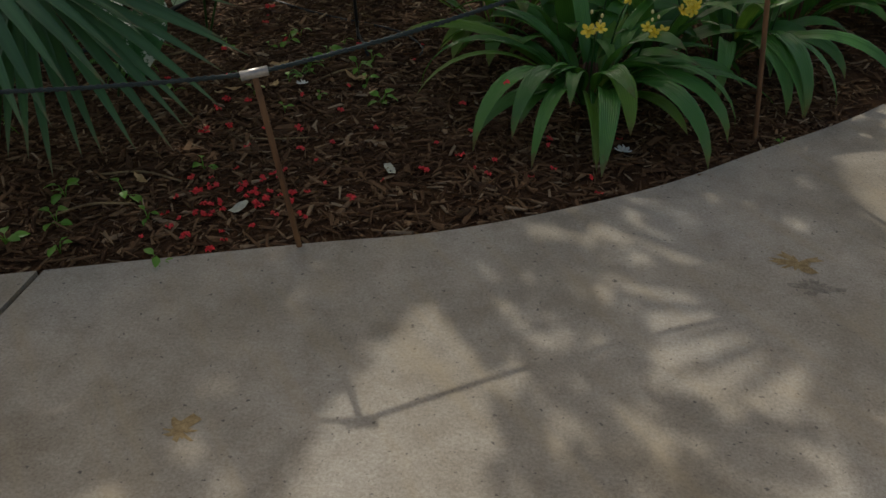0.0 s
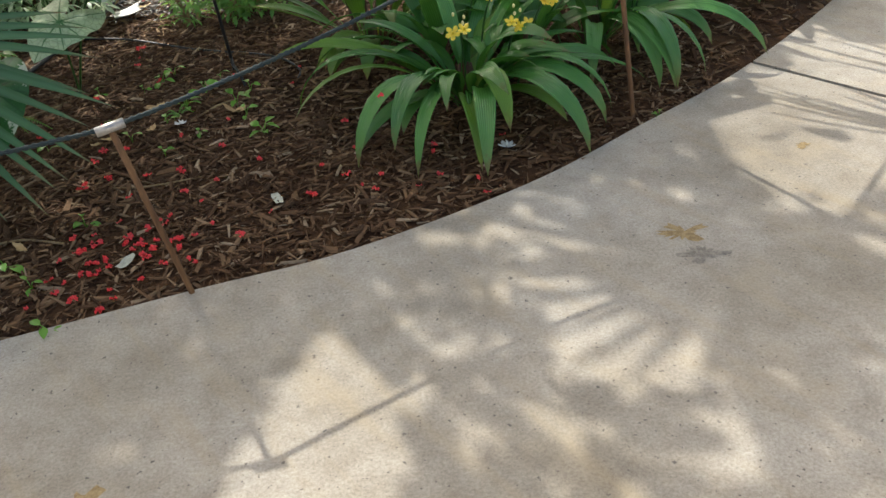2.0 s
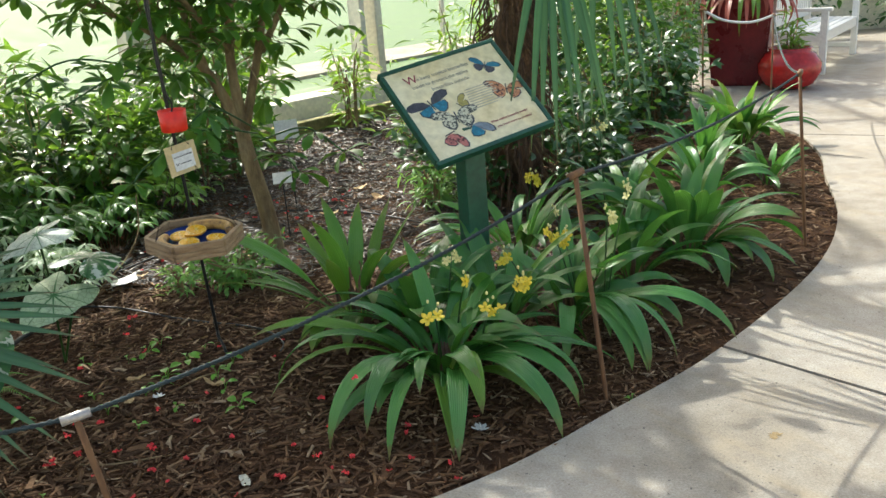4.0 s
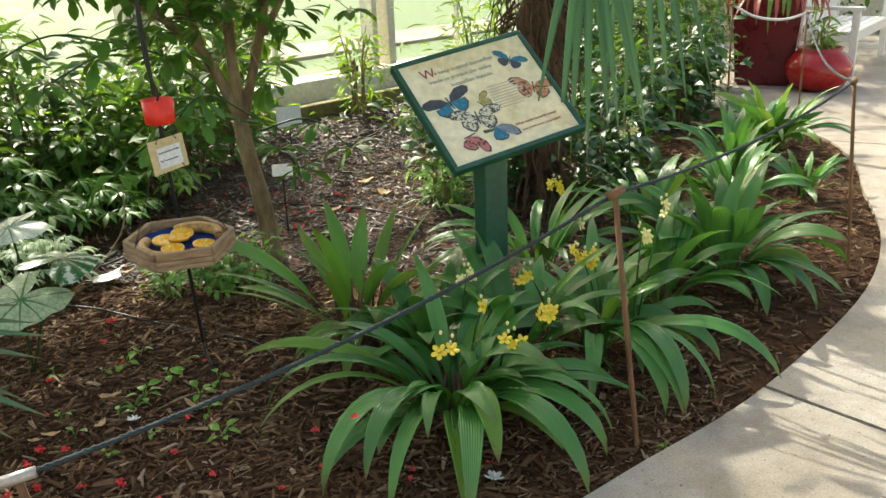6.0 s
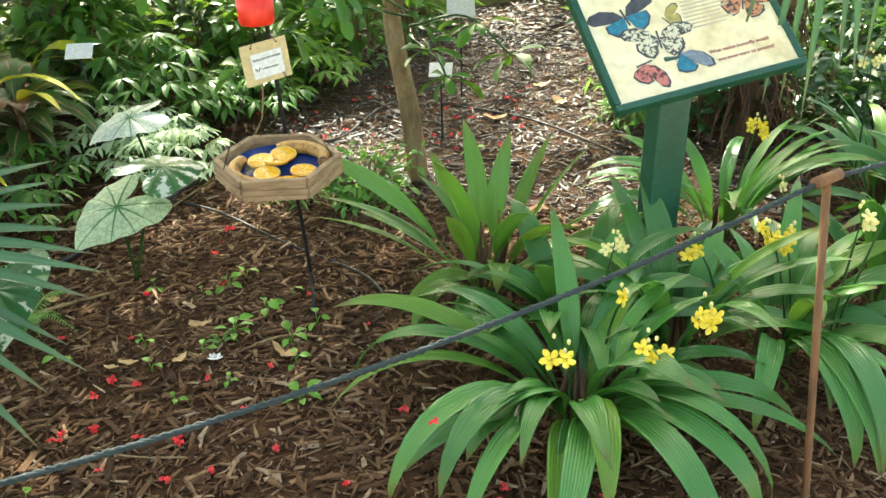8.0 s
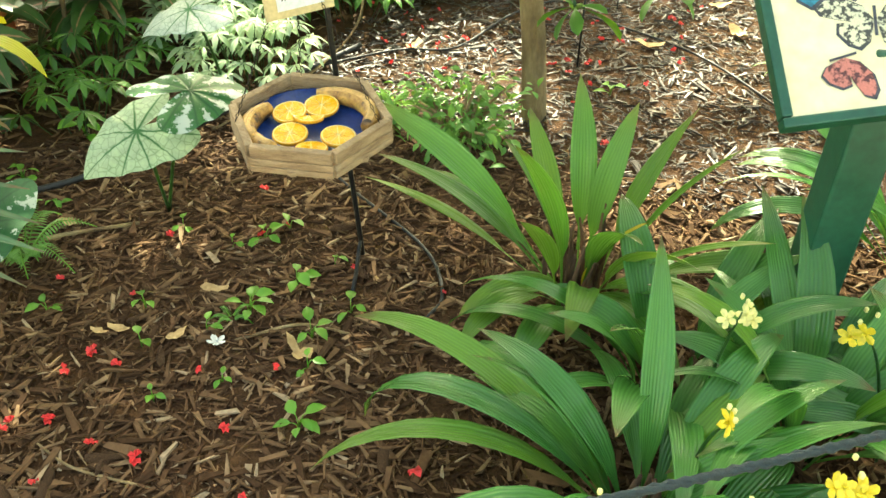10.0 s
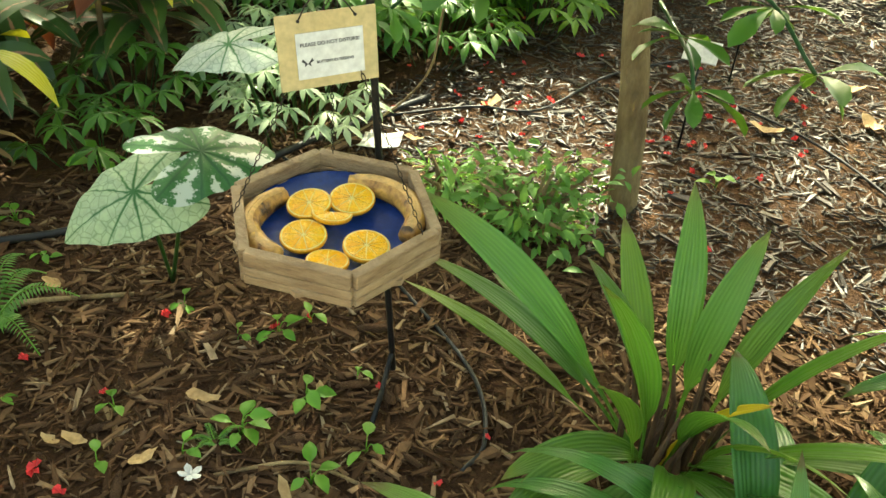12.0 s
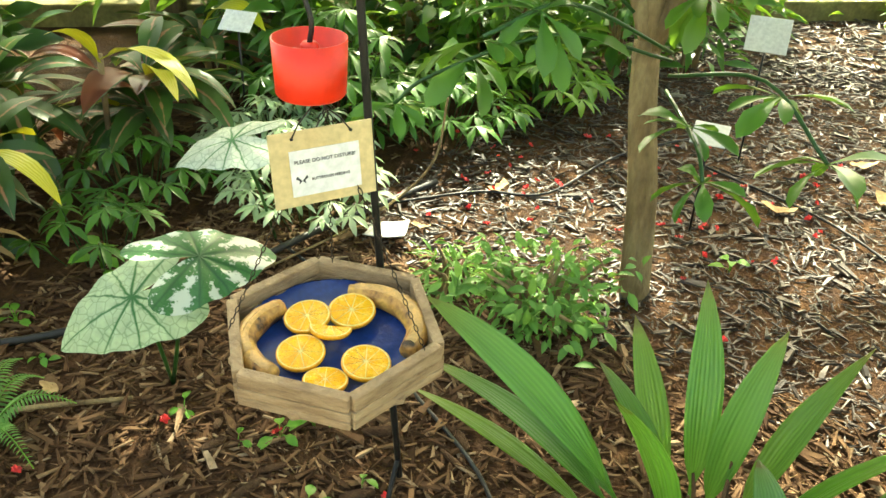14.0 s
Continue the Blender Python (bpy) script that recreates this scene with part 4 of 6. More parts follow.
def printed(x, y, size, turn, upper, lower, k, half=False):
    """A flat printed insect shape: two upper lobes, two lower lobes and a thin body."""
    def lobe(pts, mirror, z, m):
        P = [on_sign(x, y, z) @ pose(0, 0, 0, 0, 0, turn) @ Vector((mirror * a * size, b * size, 0)) for a, b in pts]
        if mirror < 0:
            P.reverse()
        link_mesh("picture", P, [tuple(range(len(P)))], m, sign)
    up = [(0.02, 0.02), (0.18, 0.26), (0.5, 0.42), (0.82, 0.4), (0.97, 0.27), (0.86, 0.1), (0.55, 0.02), (0.2, -0.04)]
    lo = [(0.02, 0.0), (0.3, 0.0), (0.6, -0.03), (0.62, -0.22), (0.45, -0.42), (0.25, -0.5), (0.1, -0.36)]
    for mir in ((1,) if half else (1, -1)):
        lobe([(a * 1.07, b * 1.1) for a, b in up], mir, 0.00815 + k * 0.0003, M_P_DARK)
        lobe([(a * 1.08, b * 1.1) for a, b in lo], mir, 0.0082 + k * 0.0003, M_P_DARK)
        lobe(up, mir, 0.0084 + k * 0.0003, upper)
        lobe(lo, mir, 0.0086 + k * 0.0003, lower)
    part("picture_body", box(0.05 * size, 0.55 * size, 0.0008, on_sign(x, y, 0.009 + k * 0.0003) @ pose(0, 0, 0, 0, 0, turn)), M_P_DARK, sign)


printed(0.13, 0.275, 0.105, 10, M_P_DARK, M_P_BLUE, 0)
printed(0.195, 0.182, 0.105, -6, M_P_CHECK, M_P_CHECK, 2)
printed(0.235, 0.125, 0.095, -52, M_P_GREY, M_P_BLUE, 4, True)
printed(0.125, 0.12, 0.09, -80, M_P_ROSE, M_P_ROSE, 6, True)
printed(0.24, 0.232, 0.065, 30, M_P_OLIVE, M_P_OLIVE, 0, True)
printed(0.475, 0.235, 0.095, -22, M_P_ORANGE, M_P_ORANGE, 0)
printed(0.455, 0.38, 0.07, -35, M_P_BLUE, M_P_DARK, 2)

# ---- fruit feeder ----
pole = thing("feeder_pole", (-0.375, 3.19, 0), "black iron shepherd's hook standing in the mulch", "pole")
tube("rod", spline([(0, 0.01, -0.1), (0, 0, 0.03), (-0.004, -0.055, 0.5), (-0.012, -0.1, 1.0), (-0.018, -0.13, 1.5), (-0.005, -0.17, 1.72), (0.03, -0.25, 1.72), (0.045, -0.28, 1.6)], 6), 0.0068, M_BLACK, pole, sides=10)
tube("foot", [(0.0, -0.004, 0.06), (0.004, -0.02, 0.04), (0.045, -0.1, 0.025), (0.081, -0.185, 0.004)], 0.006, M_BLACK, pole, "step-in foot of the iron pole")

TC = Vector((-0.325, 2.943, 0))
tray = thing("fruit_tray", (TC.x, TC.y, 0.518), "weathered cedar hexagonal fruit tray hanging on chains", "tray")
tray.matrix_basis = pose(TC.x, TC.y, 0.518, 3.0, 2.0, 0)
R6 = 0.185
for k in range(6):
    a0, a1 = radians(20 + 60 * k), radians(80 + 60 * k)
    p, q = Vector((R6 * math.cos(a0), R6 * math.sin(a0), 0)), Vector((R6 * math.cos(a1), R6 * math.sin(a1), 0))
    mid, ang = (p + q) / 2, math.degrees(math.atan2(q.y - p.y, q.x - p.x))
    inn = mid.normalized() * 0.009
    side = part("side", box(R6 - 0.012, 0.018, 0.0275, pose(*(mid - inn), 0, 0, ang) @ Matrix.Translation((0, 0, 0.0485)), 0.003), M_WOOD, tray)
    part("lower_slat", box(R6 - 0.008, 0.018, 0.016, pose(*(mid - inn), 0, 0, ang) @ Matrix.Translation((0, 0, 0.0255)), 0.002), M_WOOD, side)
    part("bottom_slat", box(R6 - 0.008, 0.018, 0.015, pose(*(mid - inn), 0, 0, ang) @ Matrix.Translation((0, 0, 0.0085)), 0.002), M_WOOD, side)
bm = bmesh.new()
bmesh.ops.create_cone(bm, cap_ends=True, segments=6, radius1=R6 - 0.019, radius2=R6 - 0.019, depth=0.01, matrix=pose(0, 0, 0.006, 0, 0, 20))
part("base", bm, M_WOOD, tray)
TM = tray.matrix_basis.copy()
v, f = lathe([(0.0, 0.004), (0.09, 0.004), (0.13, 0.01), (0.147, 0.022), (0.149, 0.024), (0.145, 0.024), (0.128, 0.014), (0.09, 0.008), (0.0, 0.008)], 32)
plate = link_mesh("plate", [TM @ Vector((a, b, c + 0.0095)) for a, b, c in v], f, M_BLUE, None, "", True)
tagged(plate, "round dark blue plastic plate lying in the tray", "plate")

# directions in the tray: right and away as seen from the standing place
RT, AW = Vector((0.79, 0.61, 0)), Vector((-0.61, 0.79, 0))


def in_tray(a, b, z):
    return TM @ (RT * a + AW * b + Vector((0, 0, z)))


def orange_slice(a, b, z, rx, ry, rz, r=0.037, half=False):
    t = thing("orange_slice", (0, 0, 0), "juicy cut orange slice on the blue plate", "orange", "fruit in the tray")
    t.matrix_basis = Matrix.Translation(in_tray(a, b, z)) @ Euler((radians(rx), radians(ry), radians(rz))).to_matrix().to_4x4()
    span = math.pi if half else 2 * math.pi
    n = 5 if half else 10
    for k in range(n):
        c0, c1 = span * k / n + 0.014, span * (k + 1) / n - 0.014
        pts = [(0.1 * r * math.cos((c0 + c1) / 2), 0.06 * r * math.sin((c0 + c1) / 2))] + [(0.89 * r * math.cos(c0 + (c1 - c0) * i / 4), 0.89 * r * math.sin(c0 + (c1 - c0) * i / 4)) for i in range(5)]
        vs = [(x, y, 0.0047) for x, y in pts] + [(x, y, 0.002) for x, y in pts]
        fs = [tuple(range(6))] + [(i, i + 6, (i + 1) % 6 + 6, (i + 1) % 6) for i in range(6)]
        link_mesh("segment", vs, fs, M_ORANGE, t)
    seg = 14 if half else 28
    ring = [span * i / seg for i in range(seg + 1)]
    vs, fs = [], []
    for c in ring:
        for q, z2 in ((0.0, 0.004), (0.955, 0.0042), (1.0, 0.0036), (1.01, 0.0), (0.97, -0.0035), (0.0, -0.004)):
            vs.append((q * r * math.cos(c), q * r * math.sin(c), z2))
    link_mesh("pith", vs, [(i * 6, i * 6 + 6, i * 6 + 7, i * 6 + 1) for i in range(seg)], M_PITH, t)
    link_mesh("peel", vs, [(i * 6 + j, i * 6 + j + 6, i * 6 + j + 7, i * 6 + j + 1) for i in range(seg) for j in range(1, 5)], M_PEEL, t, "", True)


orange_slice(-0.044, 0.034, 0.04, 8, -6, 40, 0.038)
orange_slice(0.027, 0.048, 0.042, 10, 4, 10, 0.039)
orange_slice(-0.004, 0.0, 0.046, 6, -4, 215, 0.034, True)
orange_slice(-0.046, -0.052, 0.038, 6, -6, 70, 0.038)
orange_slice(0.055, -0.073, 0.037, 5, 5, 20, 0.038)
orange_slice(-0.004, -0.112, 0.036, 6, 0, 200, 0.034)


def banana(pts, radius):
    pts = spline([in_tray(*p) for p in pts], 5)
    n = len(pts)
    rad = [radius * (0.35 + 0.65 * math.sin(math.pi * min(1, 0.12 + 0.8 * i / (n - 1))) ** 0.5) for i in range(n)]
    t = thing("banana_half", (0, 0, 0), "browning split banana half lying in the tray", "banana", "fruit in the tray")
    v, f = tube_data(pts, rad, 8)
    link_mesh("skin", v, f, M_BANANA, t, "", True)
    v, f = tube_data([p + Vector((0, 0, radius * 0.42)) for p in pts[1:-1]], [r * 0.62 for r in rad[1:-1]], 7)
    link_mesh("flesh", v, f, plain("banana_flesh", (0.66, 0.38, 0.13), 0.5, 0, 0.2, 40), t, "", True)


banana([(0.02, 0.1, 0.04), (0.07, 0.09, 0.042), (0.115, 0.055, 0.042), (0.135, 0.0, 0.042), (0.118, -0.05, 0.04)], 0.021)
banana([(-0.09, 0.06, 0.04), (-0.12, 0.02, 0.042), (-0.135, -0.03, 0.042), (-0.118, -0.075, 0.04)], 0.02)
banana([(-0.128, -0.045, 0.036), (-0.11, -0.08, 0.036), (-0.08, -0.1, 0.036)], 0.019)


def chain(a, b, name="hanging_chain"):
    a, b = Vector(a), Vector(b)
    n = max(3, int((b - a).length / 0.011))
    d = (b - a).normalized()
    s0 = d.orthogonal().normalized()
    chunks = []
    for i in range(n):
        c = a.lerp(b, (i + 0.5) / n)
        s = s0 if i % 2 else d.cross(s0)
        loop = [c + d * 0.0065 * math.sin(q) + s * 0.0026 * math.cos(q) for q in [2 * math.pi * k / 8 for k in range(9)]]
        chunks.append(tube_data(loop, 0.0008, 4, False))
    v, f = join_data(chunks)
    return tagged(link_mesh(name, v, f, M_CHAIN), "thin dark rusted chain holding the tray", "chain", "tray chains")


HUB = Vector((-0.335, 2.95, 0.93))
for k in (3, 0, 2):
    a = radians(20 + 60 * k + (26 if k == 3 else -8))
    chain(TM @ Vector((0.16 * math.cos(a), 0.16 * math.sin(a), 0.06)), HUB)

cup = thing("nectar_cup", (-0.318, 2.905, 0.964), "bright red round plastic nectar feeder cup", "feeder")
v, f = lathe([(0.0, 0.0), (0.043, 0.0), (0.0465, 0.004), (0.0495, 0.076), (0.0475, 0.076), (0.045, 0.05), (0.012, 0.05), (0.012, 0.066), (0.009, 0.07), (0.0, 0.07)], 32)
link_mesh("bowl", v, f, M_RED, cup, "", True)
tube("hanger", spline([(0, 0, 0.068), (0.004, 0.0, 0.1), (-0.012, -0.005, 0.16), (-0.02, -0.01, 0.3), (0.0, 0.0, 0.66)], 5), 0.0035, M_BLACK, cup, "black twisted wire hanger")

CT = math.degrees(math.atan2(0.127, 0.072))
card = thing("feeder_card", (-0.312, 2.918, 0.86), "laminated tan card asking visitors not to disturb", "sign")
CM = pose(0, 0, 0, 90 - 6, 0, CT) @ pose(0, 0, 0, 0, 0, 2)
card_z = lambda z: (lambda x, y: CM @ Matrix.Translation((x, y, z)))
part("backing", box(0.148, 0.108, 0.004, CM, 0.001), M_CARD, card)
part("paper", box(0.1, 0.066, 0.001, CM @ Matrix.Translation((0.002, -0.006, 0.0032))), M_PAPER, card, "white printed paper")
lettering("PLEASE DO NOT DISTURB!", 0.002, 0.008, 0.0074, M_INK, card, card_z(0.0042), "CENTER")
lettering("BUTTERFLIES FEEDING", 0.008, -0.018, 0.0056, M_INK, card, card_z(0.0042), "CENTER")
for s in (-1, 1):
    link_mesh("picture", [CM @ Vector((-0.033 + s * x, -0.015 + y, 0.0041)) for x, y in ((0, -0.002), (0.007, 0.006), (0.009, 0.002), (0.004, -0.001), (0.005, -0.006))][::s], [(0, 1, 2, 3, 4)], M_INK, card)
    tube("wire", [CM @ Vector((s * 0.042, 0.044, 0.003)), CM @ Vector((s * 0.03, 0.062, 0.0)), CM @ Vector((0.0, 0.09, -0.004))], 0.0011, M_CHAIN, card)
    bm = bmesh.new()
    bmesh.ops.create_icosphere(bm, subdivisions=1, radius=0.0028, matrix=CM @ Matrix.Translation((s * 0.042, 0.044, 0.003)))
    part("rivet", bm, M_BLACK, card)


# ---- caladiums ----
def caladium_leaf(parent, node, tip, length, width, material, face=(0.3, -0.7, 0.65), root=(0, 0)):
    """A heart-shaped leaf hung from its node, its tip towards tip, its face turned to face; the stalk comes up from root."""
    node, tip = Vector(node), Vector(tip)
    x = (tip - node).normalized()
    z = Vector(face).normalized()
    z = (z - x * z.dot(x)).normalized()
    y = z.cross(x)
    shape = ((0, 1.0), (8, 0.9), (22, 0.74), (45, 0.62), (75, 0.57), (100, 0.6), (122, 0.74), (138, 0.87), (147, 0.9), (156, 0.8), (166, 0.5), (176, 0.16), (180, 0.08))
    out = []
    for k in range(73):
        a = math.pi * (k / 36 - 1)
        r = sum(float(np.interp(abs(math.degrees(a)) + e, [p[0] for p in shape], [p[1] for p in shape])) for e in (-4, 0, 4)) / 3
        out.append((r * math.cos(a), r * math.sin(a)))
    rings = (0.0, 0.2, 0.45, 0.7, 0.88, 1.0)
    verts, uvs, margin = [], [], []
    for q in rings:
        for px, py in out:
            u, w = px * q * length, py * q * width
            sag = -0.32 * (u * u if u > 0 else 0.3 * u * u) / length - 0.35 * w * w / width
            ripple = 0.012 * q * math.sin(9 * math.atan2(py, px))
            verts.append(node + x * u + y * w + z * (sag + ripple * length * 1.2 + 0.03 * length * q * abs(math.sin(4.5 * math.atan2(py, px)))))
            uvs.append((px * q, py * q))
            margin.append(q)
    n = len(out)
    faces = [(i * n + k, i * n + k + 1, (i + 1) * n + k + 1, (i + 1) * n + k) for i in range(len(rings) - 1) for k in range(n - 1)]
    m = parent.matrix_basis.inverted()
    ob = link_mesh("leaf", [m @ p for p in verts], faces, material, parent, "", True, uvs)
    at = ob.data.attributes.new("margin", "FLOAT", "POINT")
    at.data.foreach_set("value", margin)
    low = Vector((*root, 0))
    tube("stalk", [m @ p for p in spline([low, low.lerp(node, 0.5) - Vector((0, 0, -0.05)), node - z * 0.004], 5)], 0.005, M_BUSH_DK, parent)


cal = thing("caladium", (-1.0, 3.1, 0), "caladium with huge pale heart-shaped green-veined leaves", "plant", "caladiums")
caladium_leaf(cal, (-0.925, 2.98, 0.345), (-0.995, 2.85, 0.3), 0.18, 0.205, M_CAL_A, (0.1, -0.38, 0.95), (-1.0, 3.1))
caladium_leaf(cal, (-0.785, 3.055, 0.465), (-0.725, 3.225, 0.46), 0.175, 0.185, M_CAL_B, (0.05, -0.4, 0.9), (-1.0, 3.1))
cal2 = thing("caladium", (-1.3, 3.75, 0), "caladium with a white dark-veined heart-shaped leaf", "plant", "caladiums")
caladium_leaf(cal2, (-1.211, 3.532, 0.44), (-1.325, 3.44, 0.41), 0.18, 0.19, M_CAL_D, (0.1, -0.1, 1.0), (-1.3, 3.75))
cal3 = thing("caladium", (-1.15, 2.55, 0), "caladium leaf of dark green blotched white", "plant", "caladiums")
caladium_leaf(cal3, (-1.02, 2.52, 0.29), (-0.95, 2.35, 0.2), 0.21, 0.2, M_CAL_C, (0.15, -0.25, 0.95), (-1.15, 2.55))


# ---- palms ----
def fan(parent, hub, out, radius, spread, n, seed, fall=0.25, face=(0, 0, 1), root=None, wid=0.03, material=M_PALM):
    """A fan frond: stalk and leaflets that radiate from the hub about the direction out."""
    r = random.Random(seed)
    hub, x = Vector(hub), Vector(out).normalized()
    z = Vector(face).normalized()
    z = (z - x * z.dot(x)).normalized()
    y = z.cross(x)
    m = parent.matrix_basis.inverted()
    root = Vector(root) if root else hub - x * 0.4
    fr = tube("frond", [m @ p for p in spline([root, root.lerp(hub, 0.6) + Vector((0, 0, 0.06)), hub], 5)], 0.008, M_BUSH_DK, parent)
    for k in range(n):
        a = radians(spread) * (2 * k / (n - 1) - 1) + r.uniform(-0.03, 0.03)
        L = radius * (0.78 + 0.22 * math.cos(a)) * r.uniform(0.92, 1.05)
        d, s = x * math.cos(a) + y * math.sin(a), y * math.cos(a) - x * math.sin(a)
        vs, uv = [], []
        f2 = fall * r.uniform(0.6, 1.5)
        for i in range(9):
            t = i / 8
            w = wid * (0.25 + 1.5 * t if t < 0.5 else 1.0 * (1 - ((t - 0.5) / 0.5) ** 1.4)) * (1 if t < 1 else 0) + 0.001
            c = hub + d * (L * t * (1 - 0.25 * f2 * t)) + Vector((0, 0, -f2 * L * t * t)) + z * (0.006 if k % 2 else -0.006) * t
            for j in (-1, 0, 1):
                vs.append(m @ (c + s * (j * w / 2) + z * (0.2 * w * abs(j))))
                uv.append((j * 0.5 + 0.5, t))
        link_mesh("leaflet", vs, [(i * 3 + j, i * 3 + j + 1, i * 3 + j + 4, i * 3 + j + 3) for i in range(8) for j in range(2)], material, fr, "", True, uv)


palm_l = thing("fan_palm", (-1.35, 2.1, 0), "small fan palm with stiff blue-green fronds by the path", "palm")
fan(palm_l, (-1.15, 2.17, 0.59), (0.9, -0.12, -0.3), 0.68, 118, 36, 21, 0.14, (0.35, -0.5, 0.8), (-1.35, 2.1, 0.05), 0.038)
fan(palm_l, (-1.2, 1.95, 0.74), (0.8, -0.42, -0.25), 0.6, 115, 28, 22, 0.24, (0.2, -0.4, 0.9), (-1.35, 2.1, 0.05), 0.042)
fan(palm_l, (-1.35, 2.35, 0.78), (0.9, 0.25, -0.05), 0.56, 110, 28, 23, 0.22, (0.25, -0.5, 0.8), (-1.35, 2.1, 0.05), 0.036)
fan(palm_l, (-1.7, 1.8, 0.6), (-0.6, -0.7, 0.1), 0.5, 110, 26, 24, 0.25, (0, 0, 1), (-1.35, 2.1, 0.05), 0.026)

palm_r = thing("fan_palm", (1.1, 5.0, 0), "fan palm with a shaggy brown fibre trunk and drooping fronds", "palm")
tp = spline([(0, 0, -0.1), (0.02, -0.02, 0.6), (0.03, -0.08, 1.3), (0.0, -0.15, 2.1)], 6)
tube("trunk", tp, [0.13 + 0.03 * math.sin(i * 2.1) for i in range(len(tp))], M_TRUNK, palm_r, "shaggy brown palm trunk", 14)
rt = random.Random(31)
chunks = []
for i in range(420):
    a, zz = rt.uniform(0, 6.283), rt.uniform(0.05, 1.9)
    c = Vector((0.14 * math.cos(a), 0.14 * math.sin(a) - 0.06 * zz, zz))
    o = Vector((math.cos(a), math.sin(a), 0))
    L = rt.uniform(0.12, 0.4)
    chunks.append(tube_data([c, c + o * rt.uniform(0.03, 0.1) + Vector((0, 0, -0.3 * L)), c + o * rt.uniform(0.04, 0.14) + Vector((rt.uniform(-0.05, 0.05), 0, -L))], [0.009, 0.006, 0.002], 4, False))
v, f = join_data(chunks)
link_mesh("fibre_skirt", v, f, M_TRUNK, palm_r, "hanging dry brown leaf fibres")
CR = (1.1, 4.85, 1.95)
for hub, out, rad, sp, n, fall, seed, face in (((1.16, 3.75, 1.62), (-0.02, -0.42, -0.62), 0.8, 18, 8, 0.4, 41, (0.0, -0.8, 0.6)), ((1.42, 4.1, 1.75), (0.08, -0.3, -0.6), 0.8, 22, 6, 0.5, 42, (0.1, -0.8, 0.6)),
                                               ((2.3, 4.6, 1.9), (0.9, -0.3, -0.1), 0.9, 110, 28, 0.4, 44, (0, 0, 1)),
                                               ((1.0, 5.8, 2.2), (-0.4, 0.9, 0.1), 0.9, 110, 28, 0.4, 45, (0, 0, 1)), ((2.1, 5.7, 2.1), (0.6, 0.8, 0.1), 0.9, 110, 28, 0.4, 46, (0, 0, 1))):
    fan(palm_r, hub, out, rad, sp, n, seed, fall, face, CR, 0.034)
# Extra frond out of view, put in to shade the clumps behind the sign.
fan(palm_r, (0.55, 5.45, 2.05), (-0.7, 0.4, -0.05), 0.95, 110, 30, 49, 0.3, (0, 0, 1), CR, 0.06)


def feather(parent, root, tip, arch, n, length, seed, material=M_PALM):
    """A feather frond: an arching rib with two rows of narrow leaflets."""
    r = random.Random(seed)
    root, tip = Vector(root), Vector(tip)
    pts = [root.lerp(tip, i / 12) + Vector((0, 0, arch * math.sin(math.pi * i / 12))) for i in range(13)]
    m = parent.matrix_basis.inverted()
    rib = tube("frond", [m @ p for p in pts], [0.014 - 0.0009 * i for i in range(13)], M_BUSH_DK, parent)
    chunks, uvs = [], []
    for k in range(n):
        t = 0.12 + 0.86 * k / n
        i = min(11, int(t * 12))
        c = pts[i].lerp(pts[i + 1], t * 12 - i)
        d = (pts[i + 1] - pts[i]).normalized()
        for s in (-1, 1):
            side = d.cross(Vector((0, 0, 1))).normalized() * s
            e = (side + d * 0.5 + Vector((0, 0, -0.3 + r.uniform(-0.15, 0.15)))).normalized()
            L, w = length * (0.5 + 0.5 * math.sin(math.pi * min(1, 0.15 + t * 0.9))) * r.uniform(0.9, 1.1), 0.046
            across = e.cross(Vector((0, 0, 1))).normalized()
            vs = []
            for q, ww in ((0, 0.35), (0.3, 1), (0.7, 0.8), (1, 0.02)):
                p = c + e * (L * q) + Vector((0, 0, -0.18 * L * q * q))
                vs += [m @ (p - across * w * ww / 2), m @ (p + across * w * ww / 2)]
                uvs += [(0, q), (1, q)]
            chunks.append((vs, [(0, 1, 3, 2), (2, 3, 5, 4), (4, 5, 7, 6)]))
    v, f = join_data(chunks)
    link_mesh("foliage", v, f, material, rib, "", True, uvs)


# Fronds above the view, added only for the shadows they cast.
palm_t = thing("unseen_feather_palm", (-2.9, 5.2, 0), "tall feather palm added out of view to shade the path", "palm")
tube("trunk", spline([(0, 0, -0.1), (0.05, 0, 1.5), (0.1, -0.05, 3.1)], 6), 0.11, M_BARK, palm_t, "", 12)
for k, (tx, ty, tz, ar) in enumerate(((-2.3, 3.3, 2.2, 0.6), (-1.4, 4.6, 2.3, 0.7), (-3.6, 3.4, 2.4, 0.6), (-4.6, 5.6, 2.4, 0.6), (-1.25, 4.9, 2.1, 0.4))):
    feather(palm_t, (-2.8, 5.15, 3.05), (tx, ty, tz), ar, 46, 0.5, 60 + k)


# Added palm: its frond above the view throws the path's striped shadow.
palm_o = thing("fan_palm", (-2.6, 5.0, 0), "slender fan palm added for its unseen frond's striped shadow", "palm")
tube("trunk", spline([(0, 0, -0.1), (0.03, 0, 1.2), (0.08, -0.05, 2.25)], 6), 0.05, M_BARK, palm_o, "", 12)
fan(palm_o, (-0.28, 4.2, 2.4), (-0.63, -0.77, 0.0), 0.68, 110, 20, 47, 0.05, (0, 0, 1), (-2.52, 4.95, 2.2), 0.072)
fan(palm_o, (-1.9, 6.1, 2.5), (-0.6, 0.7, 0.0), 0.6, 115, 20, 48, 0.2, (0, 0, 1), (-2.52, 4.95, 2.2), 0.04)


